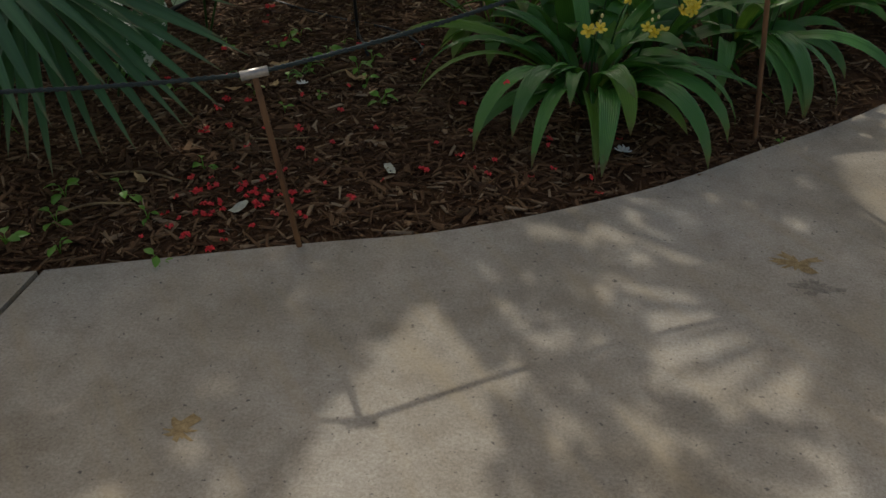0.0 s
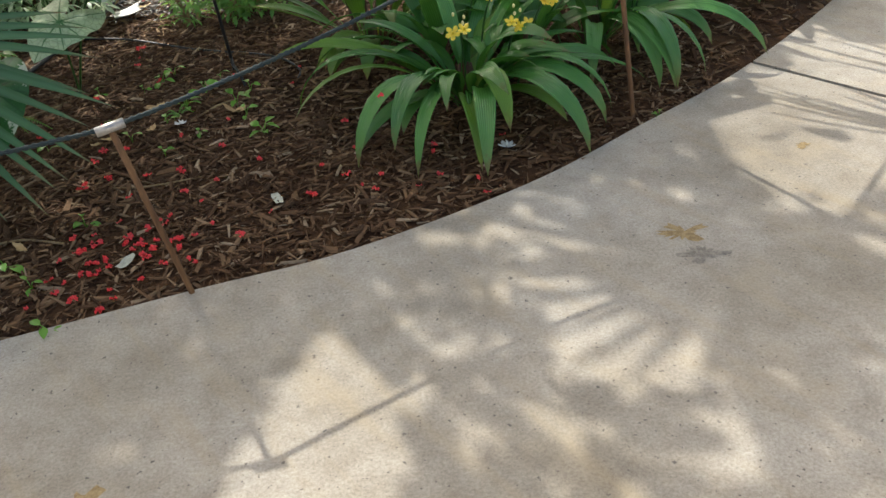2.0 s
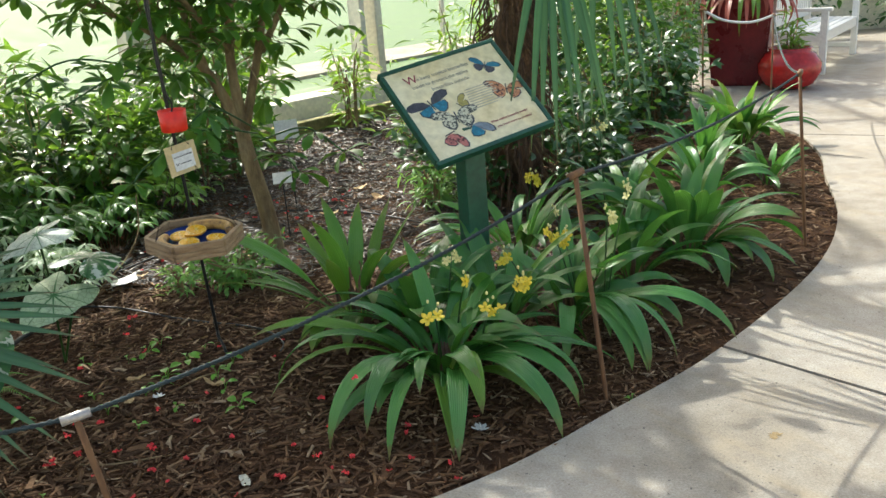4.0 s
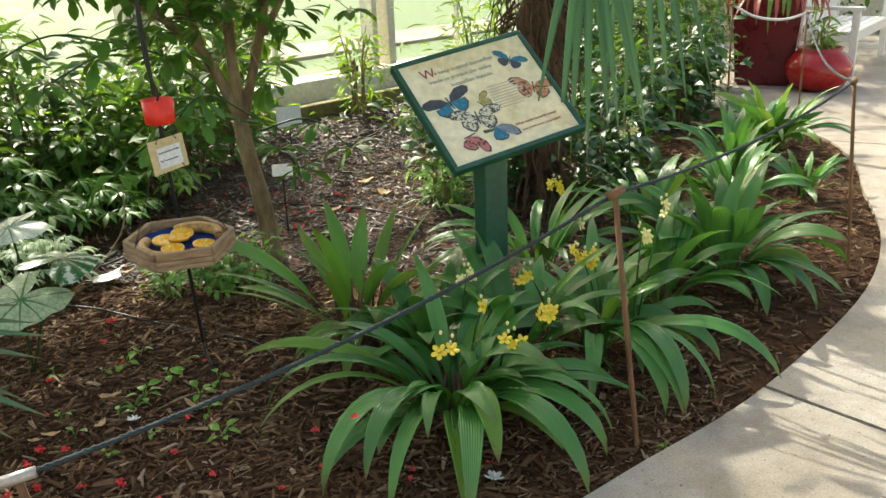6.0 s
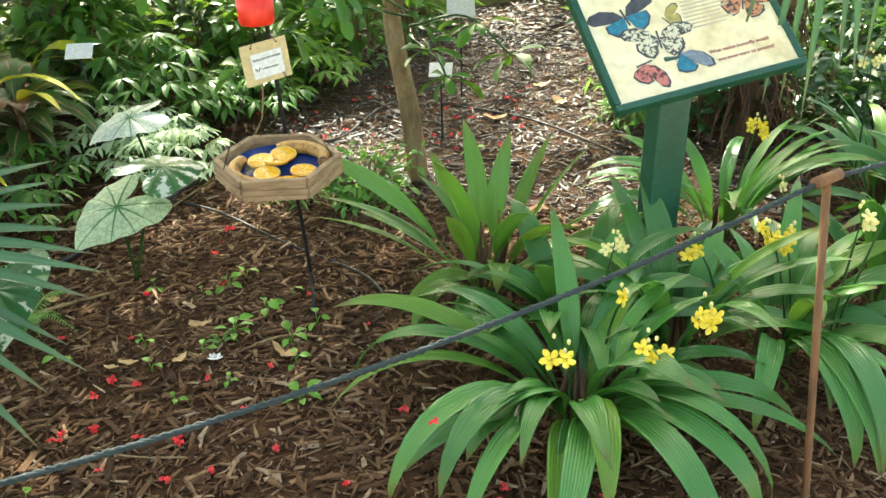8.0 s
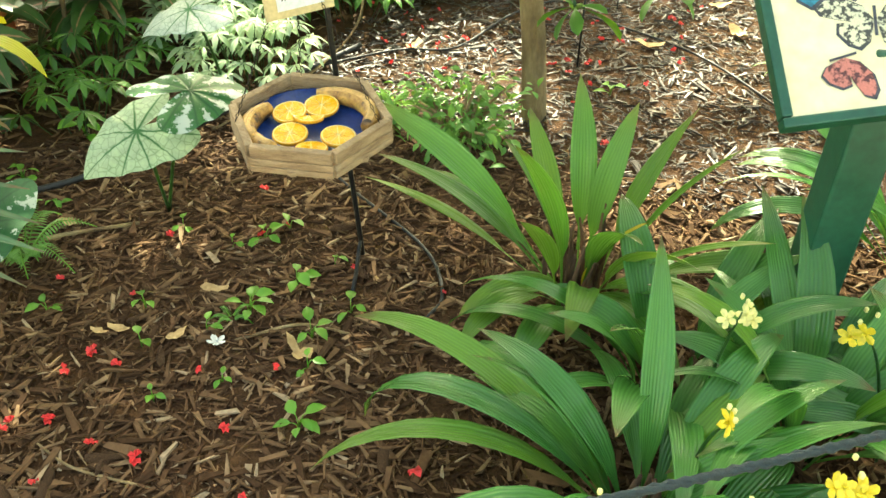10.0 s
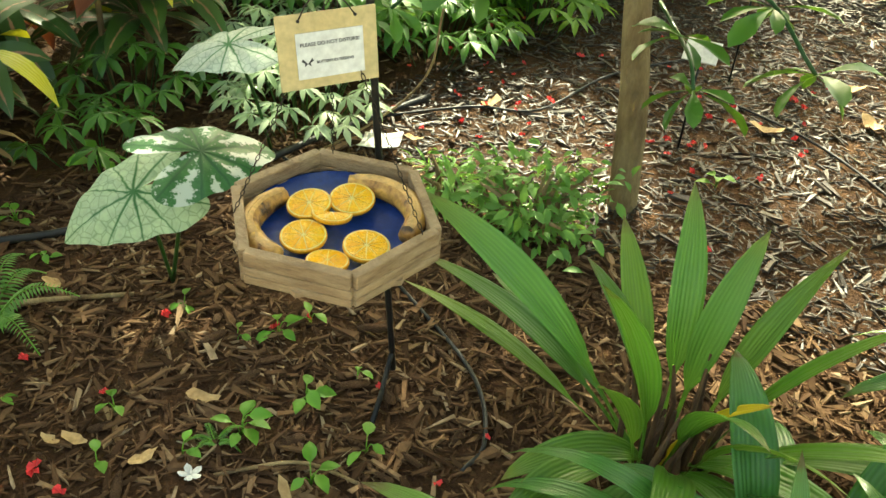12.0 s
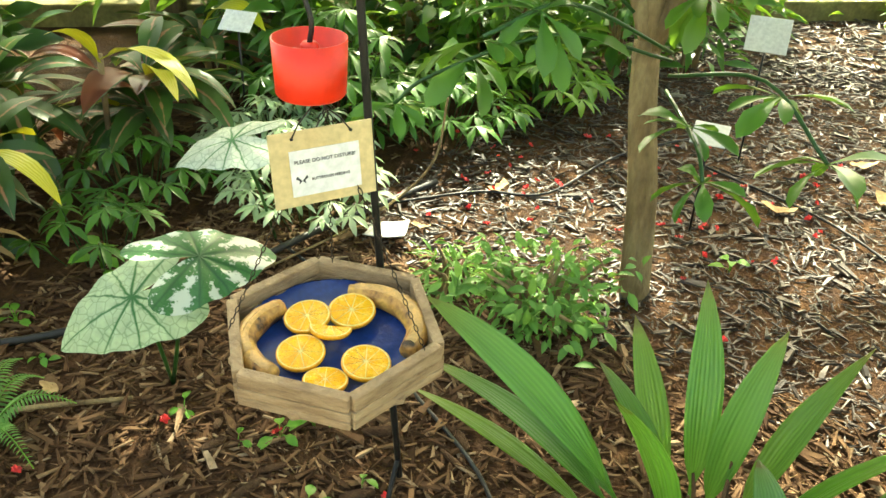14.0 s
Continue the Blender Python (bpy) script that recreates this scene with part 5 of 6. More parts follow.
# ---- trees and shrubs ----
def branch_tree(name, base, limbs, label, leaf_kind, size, per, seed, material, category="tree"):
    r = random.Random(seed)
    t = thing(name, (*base, 0), label, category)
    ms = []
    for pts, r0, r1 in limbs:
        sp = spline(pts, 6)
        n = len(sp)
        tube("limb", sp, [r0 + (r1 - r0) * i / (n - 1) for i in range(n)], M_BARK, t, sides=10)
        if r1 > 0.014:
            continue
        for i in range(per):
            s = r.uniform(0.35, 1.0)
            p = sp[min(n - 1, int(s * (n - 1)))]
            tw = Vector((r.gauss(0, 1), r.gauss(0, 1), r.gauss(0.1, 0.6))).normalized()
            L = r.uniform(0.08, 0.42)
            e = p + tw * L
            if r.random() < 0.5:
                v, f = tube_data([p, p.lerp(e, 0.5) + Vector((0, 0, 0.03)), e], [0.0045, 0.0035, 0.002], 4)
                link_mesh("twig", v, f, M_BARK, t)
            for k in range(r.randint(5, 8)):
                a = r.uniform(0, 6.283)
                d = Vector((math.cos(a), math.sin(a), r.uniform(-0.7, 0.35))) + tw * 0.5
                ms.append(aim(e, d, size * r.uniform(0.7, 1.2), r))
    scatter("crown", leaf_kind, ms, material, t)
    return t


sap = (-0.32, 4.24)
branch_tree("sapling_tree", sap, [
    ([(0.03, -0.03, -0.05), (0.028, -0.03, 0.03), (0.0, -0.02, 0.3), (-0.05, 0.0, 0.55), (-0.075, 0.02, 0.72)], 0.05, 0.036),
    ([(-0.06, 0.02, 0.7), (-0.22, 0.0, 1.05), (-0.45, -0.05, 1.25), (-0.8, -0.1, 1.45)], 0.03, 0.01),
    ([(-0.06, 0.02, 0.7), (-0.08, 0.03, 1.1), (-0.02, 0.05, 1.6), (-0.1, 0.0, 2.1)], 0.03, 0.01),
    ([(-0.06, 0.02, 0.7), (0.06, 0.05, 1.1), (0.16, 0.08, 1.5), (0.3, 0.0, 2.0)], 0.026, 0.01),
    ([(-0.2, 0.0, 1.02), (-0.35, 0.1, 1.5), (-0.5, 0.1, 2.0)], 0.02, 0.008),
    ([(-0.08, 0.03, 1.1), (-0.3, -0.2, 1.5), (-0.6, -0.5, 1.95)], 0.018, 0.008),
    ([(0.08, 0.05, 1.1), (0.3, 0.3, 1.5), (0.6, 0.5, 1.9)], 0.018, 0.008)],
    "young multi-stemmed tree with pale brown bark and glossy leaves", "spatula", 0.145, 40, 71, M_BUSH)
low = thing("leafy_branch", (-0.3, 4.2, 0), "low drooping side shoots with whorled green leaves", "branch")
r = random.Random(8)
ms = []
for pts, whorls in (([(0, 0, 0.62), (0.12, -0.15, 0.6), (0.2, -0.28, 0.6), (0.24, -0.34, 0.56)], ((0.24, -0.34, 0.56), (0.14, -0.2, 0.62))), ([(0, 0, 0.7), (-0.2, -0.25, 0.78), (-0.42, -0.45, 0.68), (-0.5, -0.5, 0.6)], ((-0.5, -0.5, 0.6), (-0.36, -0.38, 0.72), (-0.2, -0.25, 0.78))),
                    ([(0, 0, 0.66), (0.25, -0.05, 0.72), (0.45, -0.15, 0.6)], ((0.45, -0.15, 0.6), (0.3, -0.08, 0.7))), ([(0, 0, 0.72), (-0.1, -0.4, 0.9), (-0.18, -0.62, 0.86)], ((-0.18, -0.62, 0.85), (-0.12, -0.5, 0.9))),
                    ([(-0.12, 0, 0.8), (-0.45, -0.15, 1.08), (-0.75, -0.35, 0.98), (-0.9, -0.46, 0.86)], ((-0.9, -0.46, 0.86), (-0.78, -0.37, 0.97), (-0.6, -0.25, 1.05))),
                    ([(-0.45, -0.15, 1.08), (-0.8, -0.2, 1.15), (-1.08, -0.3, 1.02)], ((-1.08, -0.3, 1.02), (-0.95, -0.25, 1.1)))):
    tube("shoot", spline(pts, 5), 0.005, M_BUSH_DK, low)
    for w in whorls:
        for k in range(7):
            a = k * 0.9 + r.uniform(-0.3, 0.3)
            ms.append(aim(Vector(w), (math.cos(a), math.sin(a), r.uniform(-0.8, 0.2)), r.uniform(0.09, 0.18), r))
scatter("leaves", "spatula", ms, M_BUSH_MID, low)


# added unseen broad-crowned tree roofing the bed, its gaps set for the sun patches
GAPS = [(0.2, 1.06, 0.14, 0.24), (0.12, 1.62, 0.02, -0.02), (0.12, 1.41, 0.03, 0.0), (0.7, 1.1, -0.025, 0.12), (0.93, 1.42, 0.15, 0.2), (1.7, 2.3, 0.4, 0.42), (2.3, 2.7, 0.5, 0.6), (2.5, 1.8, 0.5, 0.25), (-0.27, 0.93, -0.03, 0.02), (-0.75, 2.2, 0.06, 0.1), (-0.93, 3.02, 0.11, 0.09), (-0.15, 2.9, 0.07, 0.05), (-1.35, 3.95, 0.2, 0.25)]
canopy = thing("unseen_shade_tree", (-2.95, 4.7, 0), "unseen broad-crowned tree added to shade bed and path", "tree")
tube("trunk", spline([(0, 0, -0.1), (0.05, 0.0, 1.2), (0.15, 0.0, 2.0)], 6), [0.09 - 0.003 * i for i in range(13)], M_BARK, canopy, "", 12)
r = random.Random(55)
for ex, ey in ((1.2, -1.2), (2.2, 0.2), (3.2, -0.8), (2.6, 0.9), (0.6, -1.3), (-0.6, -1.2), (1.6, -0.5)):
    tube("limb", spline([(0.15, 0, 1.95), (0.15 + ex * 0.4, ey * 0.4, 2.35), (ex, ey, 2.5)], 6), [0.04 - 0.0027 * i for i in range(13)], M_BARK, canopy, "", 8)
ms = []
while len(ms) < 4700:
    x, y, z = r.uniform(-4.1, 1.35), r.uniform(3.2, 6.0), r.uniform(2.2, 2.75)
    a, size = r.uniform(0, 6.283), r.uniform(0.11, 0.18)
    k = z / 0.632
    px, py = x + 0.4 * k + 0.5 * size * math.cos(a), y - 0.664 * k + 0.5 * size * math.sin(a)
    if any(((px - u) / (b + 0.07)) ** 2 + ((py - c) / (d + 0.07)) ** 2 < 1.0 + 0.3 * noise.noise((px * 14, py * 14, 0)) for u, c, b, d in GAPS):
        continue
    if ((x + 1.38) / 2.65) ** 4 + ((y - 3.9) / 2.0) ** 4 > 0.95 + 0.75 * noise.noise((x * 1.1, y * 1.1, 9)):
        continue
    if noise.noise((x * 1.7, y * 1.7, 5)) > 0.42:
        continue
    ms.append(aim(Vector((x + 2.95, y - 4.7, z)), (math.cos(a), math.sin(a), r.uniform(-0.5, 0.2)), size, r))
scatter("crown", "oval", ms, M_BUSH, canopy)


def shrub(name, x, y, h, rad, n, kind, size, material, seed, label, stems=7):
    r = random.Random(seed)
    t = thing(name, (x, y, 0), label, "shrub")
    chunks, ms = [], []
    tops = []
    for k in range(stems):
        a, q = r.uniform(0, 6.283), rad * r.uniform(0.2, 0.85)
        e = Vector((q * math.cos(a), q * math.sin(a), h * r.uniform(0.55, 1.0)))
        sp = spline([(0.05 * math.cos(a), 0.05 * math.sin(a), -0.03), e * 0.5 + Vector((0, 0, 0.1 * h)), e], 4)
        chunks.append(tube_data(sp, [0.011 - 0.0009 * i for i in range(len(sp))], 5))
        tops.append(sp)
    for v, f in chunks:
        link_mesh("stem", v, f, M_BARK, t, "", True)
    for i in range(n):
        sp = r.choice(tops)
        p = sp[r.randint(1, len(sp) - 1)] + Vector((r.gauss(0, 0.28 * rad), r.gauss(0, 0.28 * rad), r.gauss(0, 0.13 * h)))
        if p.z < 0.03:
            p.z = r.uniform(0.03, 0.2 * h)
        d = Vector((p.x, p.y, 0)).normalized() * 0.8 + Vector((r.gauss(0, 0.6), r.gauss(0, 0.6), r.gauss(-0.05, 0.45)))
        ms.append(aim(p, d, size * r.uniform(0.6, 1.25), r, 0.9))
    scatter("crown", kind, ms, material, t)
    return t


# The shrub at (-2.75, 5.05) is an off-view extra that shades the crotons.
SHRUBS = [(-2.6, 6.0, 1.1, 0.6, 600, "lance", 0.2, M_BUSH), (-1.7, 6.6, 0.7, 0.45, 500, "lance", 0.18, M_BUSH), (-3.4, 5.2, 1.6, 0.7, 700, "lance", 0.22, M_BUSH), (-2.4, 4.9, 0.9, 0.5, 600, "oval", 0.13, M_BUSH),
          (-1.1, 7.3, 1.5, 0.45, 500, "lance", 0.2, M_BUSH), (-0.2, 8.0, 0.8, 0.4, 260, "lance", 0.15, M_BUSH_LT), (0.9, 8.6, 1.2, 0.5, 450, "lance", 0.16, M_BUSH_LT), (-1.6, 5.4, 0.7, 0.45, 700, "oval", 0.12, M_BUSH),
          (1.9, 8.6, 1.5, 0.6, 900, "oval", 0.13, M_BUSH), (2.5, 8.0, 0.9, 0.4, 500, "oval", 0.1, M_BUSH_DK), (1.6, 7.4, 1.1, 0.45, 600, "oval", 0.12, M_BUSH_DK), (3.1, 8.7, 1.0, 0.4, 500, "oval", 0.1, M_BUSH), (1.7, 5.6, 0.6, 0.35, 450, "oval", 0.12, M_BUSH_DK), (0.6, 5.9, 0.5, 0.35, 300, "oval", 0.11, M_BUSH_DK), (-2.1, 5.6, 0.85, 0.45, 480, "lance", 0.2, M_BUSH_DK), (2.7, 9.4, 1.6, 0.7, 800, "oval", 0.12, M_BUSH), (1.9, 6.2, 0.7, 0.4, 450, "oval", 0.11, M_BUSH_DK), (2.2, 7.2, 0.8, 0.35, 400, "oval", 0.1, M_BUSH),
          (-3.1, 3.6, 1.3, 0.6, 600, "oval", 0.2, M_BUSH_DK), (-2.3, 3.1, 0.8, 0.4, 350, "oval", 0.17, M_BUSH_DK), (0.9, 5.0, 0.6, 0.35, 400, "oval", 0.1, M_BUSH_DK), (0.4, 7.0, 0.35, 0.3, 150, "lance", 0.12, M_BUSH_LT),
          (5.6, 12.4, 1.9, 1.0, 900, "oval", 0.14, M_BUSH_DK), (7.4, 12.3, 1.9, 1.0, 800, "oval", 0.14, M_BUSH_DK), (4.2, 12.3, 1.9, 0.9, 800, "oval", 0.14, M_BUSH_DK), (3.0, 11.2, 1.9, 0.8, 700, "oval", 0.13, M_BUSH),
          (-1.15, 5.95, 1.0, 0.42, 430, "oval", 0.13, M_BUSH_MID), (-2.75, 5.05, 1.5, 0.5, 700, "oval", 0.16, M_BUSH_DK), (2.45, 7.0, 0.8, 0.4, 520, "oval", 0.11, M_BUSH_DK), (2.75, 7.9, 0.7, 0.32, 420, "oval", 0.1, M_BUSH_DK), (1.5, 5.1, 0.5, 0.32, 380, "oval", 0.11, M_BUSH_DK), (-0.95, 6.3, 1.6, 0.4, 330, "lance", 0.19, M_BUSH_MID), (-4.4, 4.2, 1.6, 0.8, 500, "oval", 0.2, M_BUSH_DK), (-2.9, 2.2, 1.0, 0.5, 350, "oval", 0.16, M_BUSH_DK)]
for k, (x, y, h, rad, n, kind, size, m) in enumerate(SHRUBS):
    shrub("shrub", x, y, h, rad, n, kind, size, m, 100 + k, "dense green leafy shrub growing in the glasshouse bed")
def palmate_plant(x, y, rad, h, n, size, material, seed, label):
    """A low plant of many stalks, each ending in a wheel of drooping narrow leaflets."""
    r = random.Random(seed)
    t = thing("palmate_plant", (x, y, 0), label, "plant", "low palmate-leaved plants")
    ms = []
    for k in range(n):
        a, q = k * 2.4, rad * math.sqrt((k + 0.5) / n)
        top = Vector((q * math.cos(a), q * math.sin(a), h * (1.05 - 0.6 * (q / rad) ** 2) * r.uniform(0.75, 1.2)))
        tube("stalk", [(0.5 * top.x, 0.5 * top.y, -0.02), (0.8 * top.x, 0.8 * top.y, 0.6 * top.z), top], 0.0022, M_BUSH_DK, t, sides=4)
        turn, lean = r.uniform(0, 6.28), Vector((math.cos(a), math.sin(a), 0)) * 0.3
        for j in range(7):
            b = turn + j * 0.9
            ms.append(aim(top, Vector((math.cos(b), math.sin(b), r.uniform(-0.55, -0.15))) + lean, size * r.uniform(0.75, 1.15), r, 0.35))
    scatter("leaves", "palm", ms, material, t)


for x, y, rad, h, n, size, m, words in ((-1.35, 3.95, 0.26, 0.24, 48, 0.075, M_PALE, "low plant with palm-shaped leaves paled for sun highlights"), (-1.66, 4.14, 0.3, 0.24, 52, 0.08, M_PALE, "low plant with palm-shaped leaves paled for sun highlights"),
                                        (-1.4, 4.75, 0.3, 0.26, 30, 0.11, M_BUSH_MID, "low plant with bright green palm-shaped leaves"), (-1.7, 5.85, 0.34, 0.34, 34, 0.14, M_BUSH_MID, "low plant with bright green palm-shaped leaves"),
                                        (-1.85, 3.66, 0.26, 0.2, 20, 0.1, M_BUSH_MID, "low green plant with palm-shaped leaves"), (-1.75, 4.55, 0.36, 0.4, 36, 0.14, M_BUSH_MID, "low plant with bright green palm-shaped leaves"),
                                        (-1.62, 3.35, 0.2, 0.16, 9, 0.085, M_BUSH_MID, "low green plant with palm-shaped leaves"), (-1.25, 5.3, 0.3, 0.26, 28, 0.12, M_BUSH_LT, "low plant with bright green palm-shaped leaves")):
    palmate_plant(x, y, rad, h, n, size, m, int(100 * rad + 977 * abs(x)), words)
shrub("herb_patch", -0.42, 3.88, 0.2, 0.2, 560, "oval", 0.05, M_HERB, 143, "low bushy patch of soft green herbs", stems=12)
shrub("herb_patch", -0.7, 3.85, 0.13, 0.14, 160, "lance", 0.06, M_HERB, 144, "low bushy patch of soft green herbs", stems=8)
shrub("herb_patch", 0.55, 5.1, 0.28, 0.25, 320, "lance", 0.09, M_HERB, 145, "feathery low green herb behind the sign", stems=10)


def croton(x, y, n, length, seed, label):
    r = random.Random(seed)
    t = thing("croton", (x, y, 0), label, "plant", "crotons")
    tube("stem", [(0, 0, -0.03), (0.02, 0, 0.15), (0, 0, 0.36)], 0.014, M_BARK, t)
    for k in range(n):
        m = r.choices((M_CROT, M_CROT_Y, M_CROT_R), (0.88, 0.07, 0.05))[0]
        strap_leaf(t, k * 137.5, length * r.uniform(0.7, 1.15), 0.085, r.uniform(10, 60), r.uniform(50, 95), m, r, (0, 0, r.uniform(0.16, 0.36)), pleats=2, petiole=0.18, seg=8)


croton(-2.0, 3.85, 40, 0.38, 81, "croton with dark green, red and yellow leaves")
croton(-2.35, 4.4, 22, 0.4, 82, "croton with yellow-streaked glossy leaves")
croton(-1.9, 3.15, 24, 0.36, 84, "croton with dark glossy green leaves")
croton(-2.3, 3.45, 30, 0.4, 85, "croton with dark glossy green leaves")
croton(-1.95, 2.75, 22, 0.36, 83, "croton with dark green and pink-veined leaves")
cy = thing("croton", (-1.95, 3.66, 0), "croton branch with two bright yellow crinkled leaves", "plant", "crotons")
ry = random.Random(9)
tube("stem", [(0, 0, -0.03), (-0.02, 0, 0.2), (0, 0, 0.48)], 0.01, M_BARK, cy)
strap_leaf(cy, 8, 0.46, 0.13, 32, 75, M_CROT_Y, ry, (0, 0, 0.46), pleats=2, seg=9)
strap_leaf(cy, 190, 0.3, 0.05, 45, 80, M_CROT_R, ry, (0, 0, 0.4), pleats=2, seg=9)
strap_leaf(cy, -50, 0.34, 0.07, 62, 60, M_CROT_Y, ry, (0, 0, 0.44), pleats=2, seg=9)
strap_leaf(cy, 240, 0.3, 0.06, 30, 80, M_CROT, ry, (0, 0, 0.42), pleats=2, seg=9)

# ---- bench, pots, labels ----
BA = math.degrees(math.atan2(0.81, 0.58))
bench = thing("garden_bench", (4.75, 9.05, 0), "white painted slatted wooden garden bench with armrests", "bench", turn=BA)
BL, BD = 1.75, 0.55
for x in (0.03, BL - 0.03):
    part("front_leg", box(0.07, 0.07, 0.66, pose(x, 0.0, 0.33), 0.005), M_WHITE, bench)
    part("back_leg", box(0.07, 0.07, 1.05, pose(x, BD, 0.525), 0.005), M_WHITE, bench)
    part("armrest", box(0.09, BD + 0.1, 0.035, pose(x, BD / 2 - 0.02, 0.675), 0.006), M_WHITE, bench)
    part("side_rail", box(0.045, BD - 0.07, 0.08, pose(x, BD / 2, 0.38), 0.004), M_WHITE, bench)
    part("foot_rail", box(0.04, BD - 0.07, 0.05, pose(x, BD / 2, 0.12), 0.004), M_WHITE, bench)
part("front_rail", box(BL - 0.13, 0.04, 0.09, pose(BL / 2, 0.0, 0.385), 0.004), M_WHITE, bench)
for i in range(6):
    part("seat_slat", box(BL - 0.02, 0.075, 0.022, pose(BL / 2, 0.01 + 0.088 * i, 0.44), 0.004), M_WHITE, bench)
part("top_rail", box(BL - 0.13, 0.045, 0.1, pose(BL / 2, BD, 1.0), 0.006), M_WHITE, bench)
part("lower_rail", box(BL - 0.13, 0.045, 0.07, pose(BL / 2, BD, 0.52), 0.005), M_WHITE, bench)
for i in range(17):
    part("back_slat", box(0.05, 0.02, 0.4, pose(0.11 + (BL - 0.22) * i / 16, BD, 0.753), 0.003), M_WHITE, bench)

pot = thing("tall_planter", (3.84, 8.95, 0), "tall square dark red glazed planter", "planter")
bm = bmesh.new()
bmesh.ops.create_cone(bm, cap_ends=True, segments=4, radius1=0.36, radius2=0.47, depth=0.95, matrix=pose(0, 0, 0.475, 0, 0, 20))
bmesh.ops.bevel(bm, geom=bm.edges[:], offset=0.02, segments=2, affect="EDGES")
part("body", bm, M_POT_DK, pot)
part("soil", box(0.5, 0.5, 0.02, pose(0, 0, 0.955, 0, 0, 65)), M_SOIL, pot)
prd = thing("trailing_plant", (3.84, 8.95, 0.96), "red and green trailing leaves spilling over the tall planter", "plant")
r = random.Random(77)
for k in range(60):
    a = radians(k * 137.5)
    strap_leaf(prd, k * 137.5, r.uniform(0.35, 0.8), 0.05, r.uniform(-10, 50), r.uniform(70, 130), r.choice((M_TRAIL, M_TRAIL, M_TRAIL, M_LEAF_LT)), r, (0.24 * math.cos(a), 0.24 * math.sin(a), 0.0), pleats=2, seg=8, petiole=0.05)
rp = thing("round_pot", (4.14, 8.4, 0), "round glossy red glazed pot", "pot")
v, f = lathe([(0.0, 0.0), (0.15, 0.0), (0.24, 0.05), (0.3, 0.16), (0.3, 0.25), (0.24, 0.34), (0.19, 0.37), (0.21, 0.4), (0.19, 0.4), (0.17, 0.36), (0.0, 0.35)], 32)
link_mesh("body", v, f, M_POT, rp, "", True)
shrub("potted_fern", 4.14, 8.42, 0.68, 0.14, 320, "lance", 0.12, M_BUSH_LT, 150, "upright bright green fern in the round pot", stems=10)


def label_tag(x, y, h, w, d, turn, label, tilt=35):
    t = thing("plant_label", (x, y, 0), label, "label", "plant labels", turn=turn)
    tube("stake", [(0, 0, -0.04), (0, 0.005, h * 0.5), (0, 0.0, h)], 0.004, M_BLACK, t)
    part("plate", box(w, d, 0.004, pose(0, 0, h + 0.005, tilt), 0.0015), M_PAPER, t, "white plastic plate")


label_tag(-0.3, 4.68, 0.34, 0.11, 0.085, 10, "white plastic plant label on a black stake")
label_tag(-0.36, 5.35, 0.5, 0.15, 0.13, 15, "white plant label on a tall black stake", 60)
label_tag(-1.85, 4.15, 0.5, 0.12, 0.09, 20, "white plant label among the crotons")
label_tag(3.05, 8.0, 0.42, 0.16, 0.16, 20, "square white label beside the planter", 70)

# ---- hoses, sticks, litter on the mulch ----
def hose(pts, rad, label, material=M_TUBE):
    tagged(tube("drip_hose", spline([(x, y, bed_z(x, y) + rad + z) for x, y, z in pts], 7), rad, material, sides=7), label, "hose", "irrigation hoses")


hose([(-1.3, 3.75, 0), (-0.97, 3.65, 0.01), (-0.6, 3.47, 0), (-0.24, 3.3, 0.005), (-0.1, 3.15, 0), (-0.09, 3.05, 0)], 0.005, "thin black drip hose lying on the mulch")
hose([(-1.9, 2.68, 0), (-1.54, 2.82, 0), (-1.36, 3.06, 0), (-1.28, 3.3, 0.02), (-1.22, 3.55, 0.03), (-1.2, 3.9, 0.02), (-1.15, 4.4, 0)], 0.011, "black irrigation hose across the bed")
hose([(-1.2, 4.15, 0), (-0.98, 4.42, 0.01), (-0.8, 4.6, 0), (-0.74, 5.08, 0), (-0.5, 5.6, 0)], 0.005, "thin black drip hose lying on the mulch")
hose([(-0.45, 5.2, 0), (0.1, 5.0, 0.01), (0.6, 4.6, 0)], 0.005, "thin black drip hose lying on the mulch")
hose([(-1.21, 3.55, 0), (-1.1, 3.95, 0.06), (-1.0, 4.15, 0.2), (-0.98, 4.2, 0.42)], 0.004, "thin grey bent twig standing in the mulch", M_BARK)
hose([(-1.35, 2.55, 0.0), (-1.2, 2.78, 0.02), (-1.02, 3.0, 0.0)], 0.006, "dry brown plant stalk on the mulch", M_BARK)
hose([(-0.46, 2.74, 0), (-0.35, 2.86, 0.006), (-0.22, 2.9, 0)], 0.004, "small dry twig on the mulch", M_BARK)

hose([(-0.95, 1.98, 0), (-0.82, 2.0, 0.006), (-0.68, 1.97, 0)], 0.004, "small dry twig on the mulch", M_BARK)
hose([(-1.0, 1.72, 0), (-0.9, 1.8, 0.008), (-0.77, 1.83, 0)], 0.004, "small dry twig on the mulch", M_BARK)
hose([(-0.62, 2.28, 0), (-0.5, 2.27, 0.006), (-0.33, 2.31, 0)], 0.003, "small dry twig on the mulch", M_BARK)

